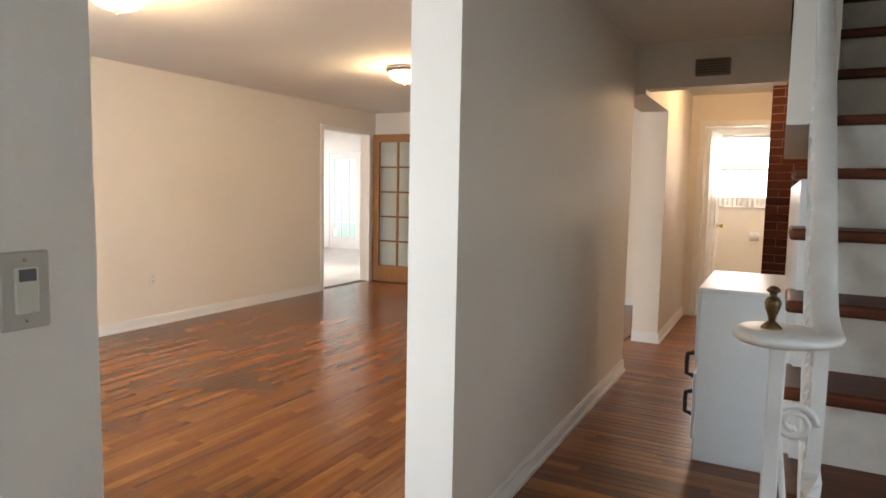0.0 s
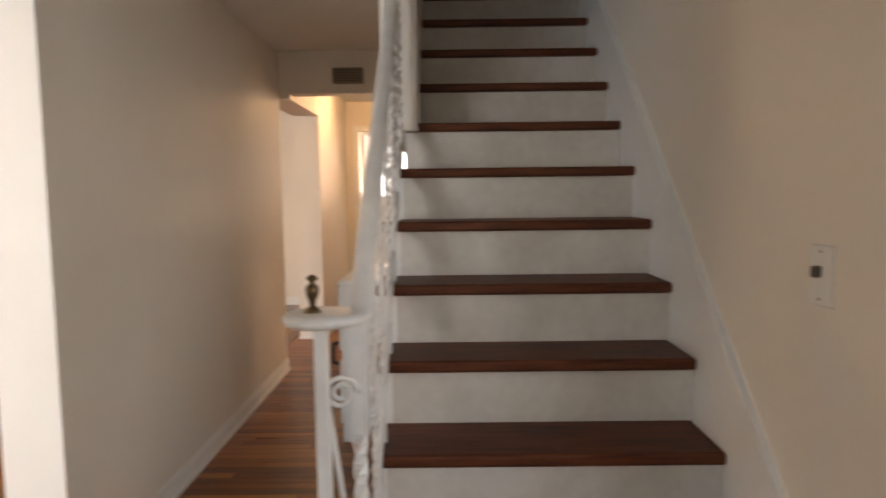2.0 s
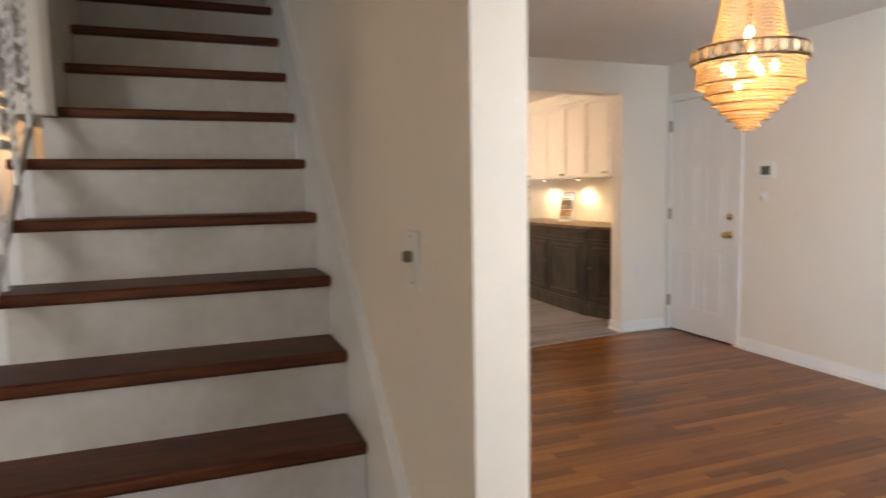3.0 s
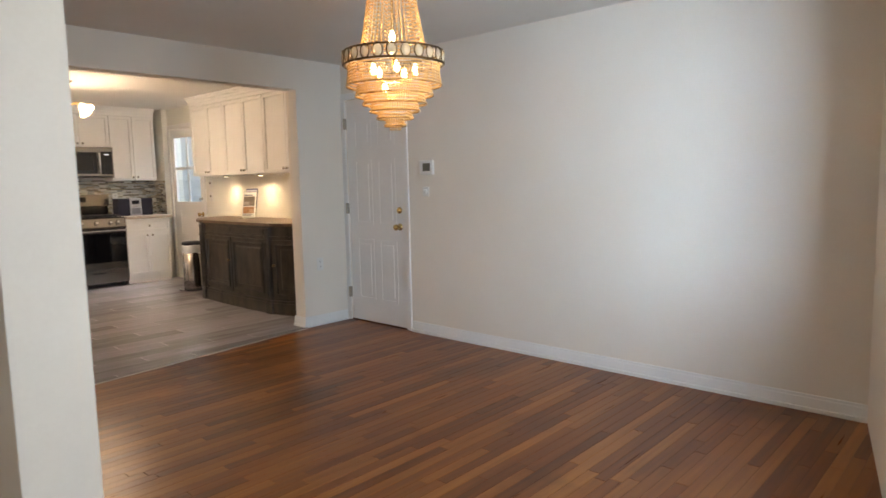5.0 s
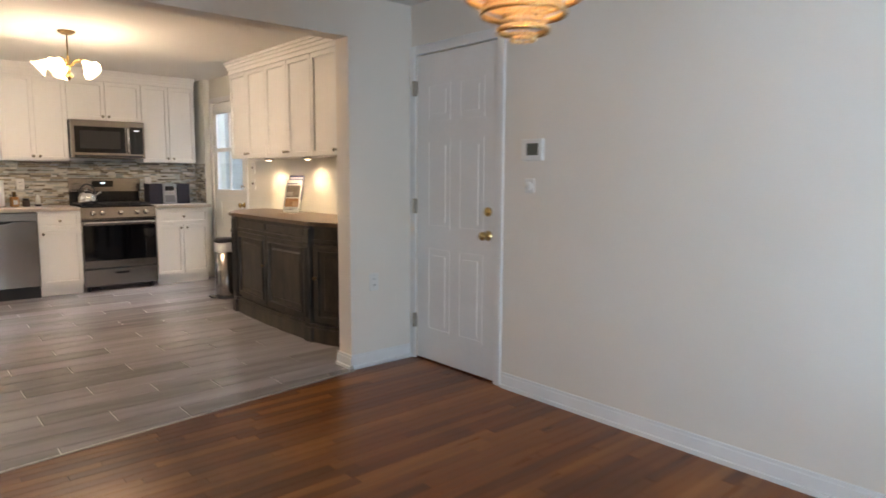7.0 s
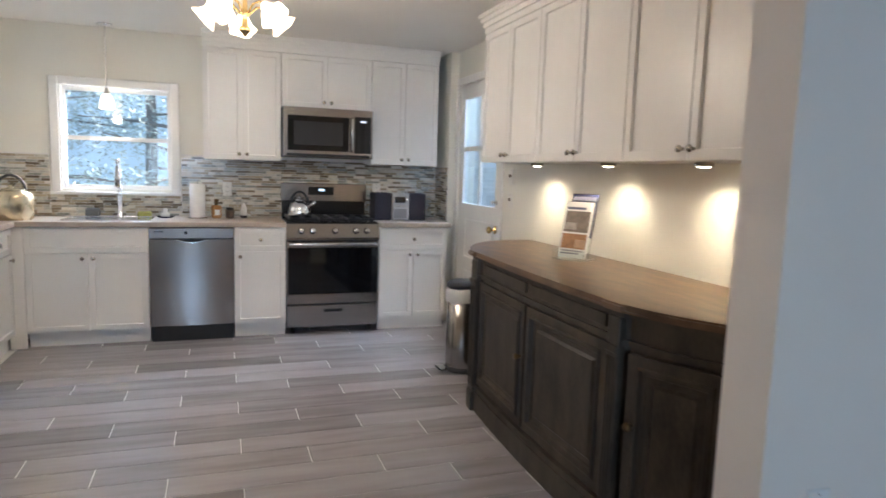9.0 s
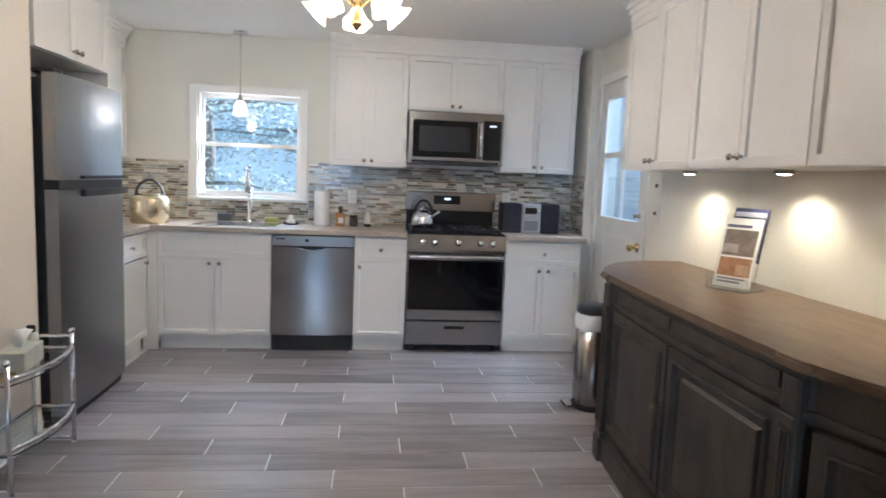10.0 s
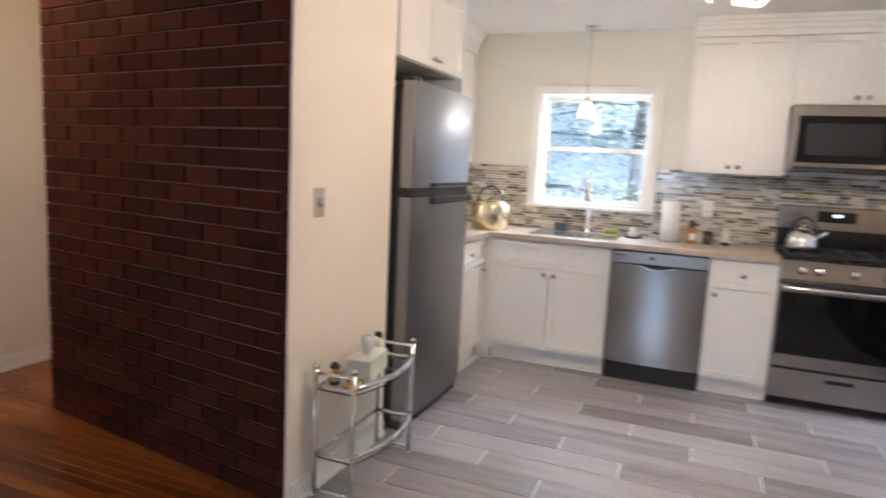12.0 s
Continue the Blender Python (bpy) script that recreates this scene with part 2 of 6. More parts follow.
def extrude_poly(bm, pts, z0, z1, axis="z", lo=None):
    """A prism from an outline; axis says along which way it is pushed."""
    def at(p, h):
        return {"z": (p[0], p[1], h), "x": (h, p[0], p[1]), "y": (p[0], h, p[1])}[axis]
    a = [bm.verts.new(at(p, z0)) for p in pts]
    b = [bm.verts.new(at(p, z1)) for p in pts]
    bm.faces.new(a[::-1])
    bm.faces.new(b)
    for i in range(len(pts)):
        j = (i + 1) % len(pts)
        bm.faces.new((a[i], a[j], b[j], b[i]))
    return bm


def finish(bm):
    bmesh.ops.recalc_face_normals(bm, faces=bm.faces)


def mesh_of(name, bm, material):
    finish(bm)
    me = bpy.data.meshes.new(name)
    bm.to_mesh(me)
    bm.free()
    me.materials.append(material)
    return me


def part(name, bm, material, parent, label=""):
    ob = new(name, mesh_of(name, bm, material))
    ob.parent = parent
    if label:
        ob["label"] = label
    return ob


def solid(name, bm, material, label, category, kind="", group=""):
    return tagged(new(name, mesh_of(name, bm, material)), label, category, group, kind)


def thing(name, label, category, place=(0, 0, 0), turn=0.0, group="", kind=""):
    ob = new(name)
    ob.empty_display_size = 0.1
    ob.matrix_basis = pose(*place, 0, 0, turn)
    return tagged(ob, label, category, group, kind)


def wall(name, boxes, label, material=None):
    bm = bmesh.new()
    for b in boxes:
        box(bm, *b)
    return solid(name, bm, material or WALL, label, "wall", "structure")



# ---- plan ----
CZ = 2.385                     # ceiling
HXL, HXR = -1.208, -1.011      # partition between living room and hall
SL, SR = 0.06, 0.925           # stairs
DX = 4.56                      # dining side wall
DY, DYB = 4.275, 4.42          # wall with the kitchen opening
JX = 4.06                      # jamb of the kitchen opening
TY = 4.25                      # end of the dining strips; the tile edge runs askew over them
TA, TB = (1.50, 3.93), (JX, 4.235)
KX, KYB = 4.86, 8.93           # kitchen side wall and back wall
KL = 1.50                      # kitchen wall by the fridge
BY = 6.025                     # corner of the brick face and the kitchen wall
LX, LY = -5.20, 7.2            # living room

# floors below the pieces
solid("ground", bx(-40, -40, -0.40, 40, 40, -0.30), mottled("lawn", (0.05, 0.07, 0.03), (0.09, 0.11, 0.05), 2, 0.9, 0.3), "grass ground round the house", "ground", "structure")
floor_dining = solid("floor_1", bx(-1.22, -1.8, -0.12, DX + 0.2, TY, -0.012), SUBFLOOR, "reddish brown oak strip floor with worn dark patches", "floor", "structure")
floor_hall = solid("floor_2", bx(-1.22, TY, -0.12, KL, 7.0, -0.012), SUBFLOOR, "reddish brown oak strip floor of the hall", "floor", "structure")
floor_living = solid("floor_3", bx(LX - 0.2, -1.8, -0.12, -1.22, LY + 0.2, -0.012), SUBFLOOR, "honey brown oak strip floor with dark stains", "floor", "structure")
floor_kitchen = solid("floor_4", extrude_poly(bmesh.new(), [TA, TB, (JX, DYB), (KX + 0.2, DYB), (KX + 0.2, KYB + 0.2), (KL, KYB + 0.2)], -0.11, 0.0008), GROUT, "grey brown wood-look plank tile floor with pale grout", "floor", "structure")
edge_len = math.hypot(TB[0] - TA[0], TB[1] - TA[1])
tile_edge = solid("trim_12", bx(0, -0.012, 0, edge_len, 0, 0.0045, bev=0.001), mat("pale_edge_metal", (0.55, 0.52, 0.48), 0.35, 0.6), "thin pale metal edge between tiles and oak", "trim", "structure")
tile_edge.matrix_basis = Matrix.Translation((*TA, 0)) @ Matrix.Rotation(math.atan2(TB[1] - TA[1], TB[0] - TA[0]), 4, "Z")
bm = bx(0.6, 6.9, -0.12, KL, KYB + 0.2, -0.004)
solid("floor_5", bm, GROUT, "tiled floor below the fridge and counter", "floor", "structure")
solid("floor_6", bx(-1.3, 7.0, -0.12, 0.6, 8.9, 0.0), mottled("bath_tile", (0.5, 0.45, 0.38), (0.58, 0.52, 0.45), 5, 0.4), "pale tiled bathroom floor", "floor", "structure")
solid("floor_7", bx(-9.2, 4.0, -0.12, LX - 0.2, 11.5, -0.01), mottled("sunroom_tile", (0.40, 0.36, 0.33), (0.5, 0.46, 0.42), 3, 0.3), "pale grey brown sunroom floor", "floor", "structure")

# walls
wall("wall_hall_left", [(HXL, 1.465, 0, HXR, 4.29, CZ), (HXL, 0.145, 2.1, HXR, 1.465, CZ), (HXL, -1.8, 0, HXR, 0.145, CZ),
                        (-1.156, 4.29, 2.04, -0.931, 5.348, CZ), (-1.156, 5.348, 0, -0.931, 6.92, CZ)], "cream painted partition beside the hall")
wall("wall_hall_header", [(HXR - 0.19, 4.292, 2.075, SL - 0.1, 4.43, CZ)], "cream header above the hall opening")
wall("wall_stairs_right", [(SR, 0.415, 0, 1.02, DY, 4.7)], "cream painted wall beside the stairs")
wall("wall_stairs_left", [(SL - 0.09, 1.99, 1.575, SL + 0.05, 4.30, 4.7)], "white painted wall closing the upper flight")
wall("wall_stairs_end", [(SL - 0.10, 4.30, 2.09, 1.02, 4.43, 4.7), (SL - 0.1, 0.4, 4.7, 1.02, 4.43, 4.8), (SL - 0.1, 0.3, CZ + 0.1, 1.02, 0.415, 4.7), (SL - 0.2, 0.3, CZ + 0.1, SL - 0.1, 4.4, 4.7)], "cream wall at the head of the stairs")
wall("wall_kitchen_opening", [(1.02, DY, 2.12, JX, DYB, CZ), (JX, DY, 0, KX + 0.1, DYB, CZ)], "cream wall with a wide opening to the kitchen")
wall("wall_dining_right", [(DX, -0.9, 0, DX + 0.15, 3.46, CZ), (DX, 3.46, 2.06, DX + 0.15, DY, CZ)], "cream dining wall catching daylight from the window")
wall("wall_kitchen_right", [(KX, DYB, 0, KX + 0.15, 7.60, CZ), (KX, 7.60, 2.10, KX + 0.15, 8.50, CZ), (KX, 8.50, 0, KX + 0.15, KYB + 0.15, CZ), (4.79, 8.575, 0, KX, KYB, CZ)], "cream kitchen side wall with a back door", WALL_DAYLIT)
wall("wall_kitchen_back", [(0.8, KYB, 0, 1.70, KYB + 0.15, CZ), (2.50, KYB, 0, KX, KYB + 0.15, CZ), (1.70, KYB, 0, 2.50, KYB + 0.15, 1.13), (1.70, KYB, 1.93, 2.50, KYB + 0.15, CZ)], "pale cream kitchen wall with a window above the sink", WALL_DAYLIT)
wall("wall_kitchen_left", [(KL - 0.012, BY, 0, KL, 6.51, CZ), (KL - 0.15, 6.51, 0, KL, 6.83, CZ), (0.65, 6.83, 0, 0.80, KYB + 0.15, CZ), (0.8, 6.70, 0, KL - 0.15, 6.83, CZ)], "cream wall beside the fridge")
wall("wall_bath", [(-0.931, 6.92, 0, -0.785, 7.04, CZ), (-0.785, 6.92, 2.05, -0.155, 7.04, CZ), (-0.155, 6.92, 0, 0.75, 7.04, CZ)], "cream wall with the bathroom door")
wall("wall_bathroom", [(-1.05, 7.04, 0, -0.95, 8.8, CZ), (0.55, 7.04, 0, 0.65, 8.8, CZ), (-1.05, 8.65, 0, -0.80, 8.8, CZ), (-0.12, 8.65, 0, 0.65, 8.8, CZ), (-0.80, 8.65, 0, -0.12, 8.8, 1.22), (-0.80, 8.65, 2.1, -0.12, 8.8, CZ)], "pale bathroom walls")
wall("wall_living_left", [(LX - 0.15, -1.8, 0, LX, 6.03, CZ), (LX - 0.15, 6.03, 2.068, LX, 7.05, CZ), (LX - 0.15, 7.05, 0, LX, LY + 0.15, CZ)], "cream living room wall with a doorway to the sunroom")
wall("wall_living_back", [(LX, LY, 0, -1.156, LY + 0.15, CZ)], "cream living room end wall")
wall("wall_front", [(LX, -1.95, 0, -4.8, -1.8, CZ), (-4.8, -1.95, 0, -2.0, -1.8, 0.6), (-4.8, -1.95, 2.2, -2.0, -1.8, CZ), (-2.0, -1.95, 0, -0.7, -1.8, CZ), (-0.7, -1.95, 2.36, 0.3, -1.8, CZ), (0.3, -1.95, 0, 1.0, -1.8, CZ), (-0.7, -1.95, 0, 0.3, -1.8, 0.6)], "cream front wall with windows")
# the dining front wall leans slightly out of square
# the opening from 0.35 to 1.20 is added only to admit that lamp
fw = wall("wall_dining_front", [(0, -0.15, 0, 0.35, 0, CZ), (0.35, -0.15, 0, 1.20, 0, 0.98), (0.35, -0.15, 1.82, 1.20, 0, CZ), (1.20, -0.15, 0, 1.35, 0, CZ), (1.35, -0.15, 0, 2.30, 0, 0.98), (1.35, -0.15, 1.82, 2.30, 0, CZ), (2.30, -0.15, 0, 3.75, 0, CZ)], "cream front wall with an added opening beside the dining window")
fw.matrix_basis = pose(1.02, -0.72, 0, 0, 0, 12.3)
wall("wall_entry_right", [(1.02, -1.8, 0, 1.12, -0.72, CZ)], "cream entry side wall")
wall("wall_sunroom", [(-9.3, 4.0, 0, LX - 0.15, 4.1, 2.6), (-9.3, 4.0, 0, -9.2, 11.6, 0.4), (-9.3, 4.0, 2.3, -9.2, 11.6, 2.6), (-9.3, 11.4, 0, LX - 0.15, 11.5, 0.05), (-9.3, 11.4, 2.3, LX - 0.15, 11.5, 2.6)], "white sunroom walls", TRIM)

# ceilings
solid("ceiling_1", bx(LX - 0.2, -1.9, CZ, HXR, LY + 0.2, CZ + 0.1), CEIL, "plain off-white ceiling", "ceiling", "structure")
bm = bx(HXR, -1.9, CZ, SL - 0.1, 7.04, CZ + 0.1)
box(bm, SL - 0.1, -1.9, CZ, 1.02, 0.30, CZ + 0.1)
box(bm, 1.02, -1.9, CZ, DX + 0.2, DYB, CZ + 0.1)
box(bm, SL - 0.1, 4.43, CZ, 1.02, 7.04, CZ + 0.1)
solid("ceiling_2", bm, CEIL, "plain off-white ceiling with a stair opening", "ceiling", "structure")
bm = bx(1.02, DYB, CZ, KX + 0.2, KYB + 0.2, CZ + 0.1)
solid("ceiling_3", bm, CEIL, "plain kitchen ceiling", "ceiling", "structure")
solid("ceiling_4", bx(-1.3, 7.04, CZ, 0.75, 8.9, CZ + 0.1), CEIL, "bathroom ceiling", "ceiling", "structure")
solid("ceiling_5", bx(-9.3, 4.0, 2.6, LX - 0.15, 11.6, 2.7), TRIM, "white sunroom ceiling", "ceiling", "structure")

# ---- skirting, casings, doors, windows ----
def skirting(runs, label="white painted skirting board with a moulded top"):
    """Each run is x0, y0, x1, y1 and the way it faces (nx, ny)."""
    root = thing("baseboard", label, "skirting", kind="structure")
    for x0, y0, x1, y1, nx, ny in runs:
        bm = bmesh.new()
        for t, z0, z1 in ((0.014, 0.0, 0.075), (0.009, 0.075, 0.092), (0.024, 0.0, 0.022)):
            box(bm, min(x0, x1, x0 + nx * t, x1 + nx * t), min(y0, y1, y0 + ny * t, y1 + ny * t), z0, max(x0, x1, x0 + nx * t, x1 + nx * t), max(y0, y1, y0 + ny * t, y1 + ny * t), z1)
        part("board", bm, TRIM, root)
    return root


skirting([(HXR, 1.465, HXR, 4.29, 1, 0), (HXL, 1.465, HXL, 4.29, -1, 0)])
skirting([(-1.156, 5.348, -0.917, 5.348, 0, -1), (-0.931, 5.349, -0.931, 6.92, 1, 0)])
skirting([(DX, 0.05, DX, 3.39, -1, 0)])
skirting([(JX, DY, 4.54, DY, 0, -1), (JX, DY - 0.014, JX, DYB + 0.014, -1, 0)])
skirting([(LX, -1.8, LX, 5.94, 1, 0), (LX + 0.03, LY, -1.2, LY, 0, -1)])
skirting([(KL, BY + 0.02, KL, 6.82, 1, 0)])


def casing(name, along, at, a0, a1, z1, out, w=0.06, t=0.016, label="white painted door casing"):
    """Flat trim round an opening in a wall; along is the axis of the wall, out the side it stands on."""
    root = thing(name, label, "door casing", kind="structure")
    for q in ((a0 - w, 0, a0, z1 + w), (a1, 0, a1 + w, z1 + w), (a0, z1, a1, z1 + w)):
        c0, c1 = sorted((at, at + out * t))
        bm = bx(q[0], c0, q[1], q[2], c1, q[3], bev=0.004) if along == "x" else bx(c0, q[0], q[1], c1, q[2], q[3], bev=0.004)
        part("trim", bm, TRIM, root)
    return root


casing("trim_1", "y", DX, 3.46, 4.215, 2.055, -1)
casing("trim_2", "x", 6.92, -0.785, -0.155, 2.05, -1, label="cream painted bathroom door casing")
casing("trim_3", "y", LX, 6.015, 7.03, 2.065, 1, label="white casing of the sunroom doorway")
casing("trim_4", "y", KX, 7.60, 8.50, 2.095, -1, label="white casing of the kitchen back door")


def hinge(parent, place, turn=0):
    h = part("hinge", bx(-0.012, -0.018, -0.05, 0.004, 0.018, 0.05, bev=0.003), NICKEL, parent, "brushed metal hinge")
    h.location = place
    return h


def knob_set(parent, place, way, material):
    """Round door knob on a rose; way is a unit vector away from the leaf."""
    bm = lathe(bmesh.new(), [(0, 0), (0.032, 0), (0.032, 0.006), (0.012, 0.012), (0.011, 0.035), (0.024, 0.042), (0.028, 0.054), (0.022, 0.066), (0, 0.070)], n=18)
    k = part("knob", bm, material, parent, "polished round door knob")
    k.matrix_basis = Matrix.Translation(place) @ Vector((0, 0, 1)).rotation_difference(Vector(way)).to_matrix().to_4x4()
    return k


# six-panel side door in the dining room, leaf in the plane of the wall
def six_panel(bm, w, h, y, side):
    """Raised panels on a leaf that lies in the xz plane."""
    cw = (w - 0.30) / 2
    for z0, z1 in ((0.22, 0.78), (0.92, 1.50), (1.62, 1.86)):
        for x0 in (0.11, 0.19 + cw):
            d = 0.003 * side
            a, b = sorted((y, y + d))
            box(bm, x0, a, z0, x0 + cw, b, z0 + 0.016)
            box(bm, x0, a, z1 - 0.016, x0 + cw, b, z1)
            box(bm, x0, a, z0 + 0.016, x0 + 0.016, b, z1 - 0.016)
            box(bm, x0 + cw - 0.016, a, z0 + 0.016, x0 + cw, b, z1 - 0.016)
            a, b = sorted((y, y + 0.006 * side))
            box(bm, x0 + 0.045, a, z0 + 0.045, x0 + cw - 0.045, b, z1 - 0.045)


door = thing("door_1", "white six-panel door, closed, with brass knob and deadbolt", "door", (DX + 0.045, 3.465, 0), 90, kind="structure")
bm = bx(0, 0, 0.012, 0.75, 0.04, 2.05, bev=0.003)
six_panel(bm, 0.75, 2.05, 0.04, 1)
part("leaf", bm, TRIM, door)
knob_set(door, (0.065, 0.04, 0.905), (0, 1, 0), BRASS)
bm = lathe(bmesh.new(), [(0, 0), (0.028, 0), (0.028, 0.012), (0.02, 0.018), (0, 0.018)], n=16)
db = part("deadbolt", bm, BRASS, door, "round brass deadbolt")
db.matrix_basis = Matrix.Translation((0.065, 0.04, 1.05)) @ pose(0, 0, 0, -90)
part("strike_plate", bx(-0.02, 0.038, 0.87, -0.004, 0.046, 0.94), NICKEL, door)
part("strike_plate", bx(-0.02, 0.038, 1.02, -0.004, 0.046, 1.08), NICKEL, door)
for z in (0.27, 1.06, 1.84):
    hinge(door, (0.757, 0.060, z))
part("threshold", bx(-0.03, -0.06, 0.0, 0.80, 0.045, 0.012, bev=0.003), TREAD, door, "dark wooden door threshold")
# stub closing the wall between door frame and corner
wall("wall_dining_stub", [(DX, 4.215, 0, DX + 0.15, DY, 2.06)], "cream strip of wall beside the door")

# kitchen back door, half glazed
door = thing("door_2", "white half-glazed kitchen back door with brass knob", "door", (KX + 0.045, 7.60, 0), 90, kind="structure")
bm = bx(0, 0, 0.01, 0.90, 0.04, 1.09, bev=0.003)
for b in ((0, 0, 1.09, 0.10, 0.04, 2.09), (0.80, 0, 1.09, 0.90, 0.04, 2.09), (0.10, 0, 1.97, 0.80, 0.04, 2.09)):
    box(bm, *b)
for z0, z1 in ((0.18, 0.52), (0.62, 0.96)):
    for b in ((0.12, 0.04, z0, 0.72, 0.046, z0 + 0.02), (0.12, 0.04, z1 - 0.02, 0.72, 0.046, z1), (0.12, 0.04, z0 + 0.02, 0.14, 0.046, z1 - 0.02), (0.70, 0.04, z0 + 0.02, 0.72, 0.046, z1 - 0.02)):
        box(bm, *b)
part("leaf", bm, TRIM, door)
part("glazing_bar", bx(0.10, 0.008, 1.53, 0.80, 0.036, 1.57), TRIM, door)
part("glazing_bar", bx(0.435, 0.008, 1.09, 0.465, 0.036, 1.97), TRIM, door)
pn = part("pane", bx(0.10, 0.018, 1.09, 0.80, 0.022, 1.97), PANE, door, "clear glass pane")
pn.visible_shadow = False
knob_set(door, (0.07, 0.04, 0.92), (0, 1, 0), BRASS)
knob_set(door, (0.07, 0.04, 1.13), (0, 1, 0), NICKEL).scale = (0.6, 0.6, 0.6)

# bathroom door, open into the bathroom
door = thing("door_3", "white panelled bathroom door standing open", "door", (-0.775, 7.06, 0), 84, kind="structure")
bm = bx(0, -0.04, 0.01, 0.62, 0, 2.03, bev=0.003)
six_panel(bm, 0.62, 2.0, -0.04, -1)
part("leaf", bm, TRIM, door)
knob_set(door, (0.56, -0.04, 0.97), (0, -1, 0), BRASS)

# glazed wooden door folded back against the end wall of the living room
door = thing("door_4", "varnished wooden french door with ten panes, open", "door", (LX + 0.03, LY - 0.06, 0), 0, kind="structure")
W4, ST = 0.80, 0.095
part("stile", bx(0, -0.035, 0.01, ST, 0.005, 2.08, bev=0.003), ORANGEWOOD, door)
part("stile", bx(W4 - ST, -0.035, 0.01, W4, 0.005, 2.08, bev=0.003), ORANGEWOOD, door)
part("rail", bx(ST, -0.035, 0.01, W4 - ST, 0.005, 0.24, bev=0.003), ORANGEWOOD, door)
part("rail", bx(ST, -0.035, 1.97, W4 - ST, 0.005, 2.08, bev=0.003), ORANGEWOOD, door)
part("glazing_bar", bx(W4 / 2 - 0.012, -0.03, 0.24, W4 / 2 + 0.012, 0.0, 1.97), ORANGEWOOD, door)
for i in range(1, 5):
    z = 0.24 + i * 1.73 / 5
    part("glazing_bar", bx(ST, -0.028, z - 0.012, W4 - ST, -0.002, z + 0.012), ORANGEWOOD, door)
for i in range(5):
    for x0 in (ST, W4 / 2 + 0.012):
        z = 0.24 + i * 1.73 / 5 + 0.012
        part("pane", bx(x0 + 0.001, -0.018, z, x0 + (W4 / 2 - 0.012 - ST) - 0.001, -0.014, z + 1.73 / 5 - 0.024), CLEARGLASS, door)


# windows
def sash_window(name, x0, x1, z0, z1, y, depth, label, mid=None):
    """Double-hung window in a wall that runs along x; the room is on the low-y side."""
    root = thing(name, label, "window", kind="structure")
    w = 0.065
    for q in ((x0 - w, z0 - 0.02, x0, z1 + w), (x1, z0 - 0.02, x1 + w, z1 + w), (x0, z1, x1, z1 + w)):
        part("casing", bx(q[0], y - 0.018, q[1], q[2], y, q[3], bev=0.004), TRIM, root)
    part("sill", bx(x0 - w - 0.01, y - 0.04, z0 - 0.045, x1 + w + 0.01, y + 0.02, z0 - 0.02, bev=0.005), TRIM, root)
    mid = mid or (z0 + z1) / 2
    for s0, s1, yy in ((z0, mid + 0.015, y + 0.05), (mid - 0.015, z1, y + 0.085)):
        bm = bmesh.new()
        f = 0.032
        for q in ((x0, s0, x0 + f, s1), (x1 - f, s0, x1, s1), (x0 + f, s0, x1 - f, s0 + f), (x0 + f, s1 - f, x1 - f, s1)):
            box(bm, q[0], yy - 0.016, q[1], q[2], yy + 0.016, q[3])
        sash = part("sash", bm, TRIM, root)
        g = part("pane", bx(x0 + f, yy - 0.002, s0 + f, x1 - f, yy + 0.002, s1 - f), PANE, sash)
        g.visible_shadow = False
    for q in ((x0 - 0.001, x0 + 0.012), (x1 - 0.012, x1 + 0.001)):
        part("jamb_liner", bx(q[0], y, z0, q[1], y + depth, z1), TRIM, root)
    return root


sash_window("window_1", 1.70, 2.50, 1.13, 1.93, KYB, 0.15, "white double-hung kitchen window above the sink")
sash_window("window_2", -0.80, -0.12, 1.22, 2.10, 8.65, 0.15, "bright white bathroom window")

# ---- stairs ----
RISE, RUN, Y0, SW = 0.184, 0.200, 0.428, SR - SL
TOPZ = [0.135 + RISE * k for k in range(17)]
stairs = thing("staircase", "closed staircase with dark-stained wooden treads and white risers", "stairs", (SL, 0, 0), kind="structure")
tread_mesh = mesh_of("tread", bx(-0.062, 0, -0.034, SW - 0.022, 0.262, 0, bev=0.009, seg=3), TREAD)
tread_in = mesh_of("tread", bx(0.0, 0, -0.034, SW - 0.022, 0.262, 0, bev=0.009, seg=3), TREAD)
for k, z in enumerate(TOPZ):
    y = Y0 + RUN * k
    t = new("tread", tread_mesh if k < 8 else tread_in)
    t.parent, t.location = stairs, (0, y, z)
    part("riser", bx(0.0, y + 0.028, z - RISE if k else 0, SW - 0.022, y + 0.046, z - 0.034), RISER, stairs)
# stepped white side towards the hall
bm = bmesh.new()
for k, z in enumerate(TOPZ):
    y = Y0 + RUN * k + 0.028
    if k == 7:
        box(bm, 0.0, y, 0, -0.036, 4.29, z - 0.034)
        break
    box(bm, 0.0, y, 0, -0.036, y + RUN, z - 0.034)
part("side_panel", bm, TRIM, stairs, "white painted stair side")
# sloped skirt on the wall side
sl = RISE / RUN
pts = [(Y0 - 0.02, 0.0), (Y0 + 0.10, 0.0), (4.26, sl * (4.26 - Y0 - 0.1)), (4.26, 0.36 + sl * (4.26 - Y0)), (Y0 - 0.02, 0.34)]
part("skirt_board", extrude_poly(bmesh.new(), pts, SW - 0.022, SW, "x"), TRIM, stairs, "cream painted sloping skirt board")
# closing wall foot
skirting([(1.02, 0.42, 1.02, DY, 1, 0)])

# wrought iron handrail
rail = thing("stair_railing", "white painted wrought iron stair railing with scrolls and a flat volute", "stair railing", (SL, 0, 0))
VX, VY, VZ = -0.08, 0.675, 1.105     # volute, from the stair edge


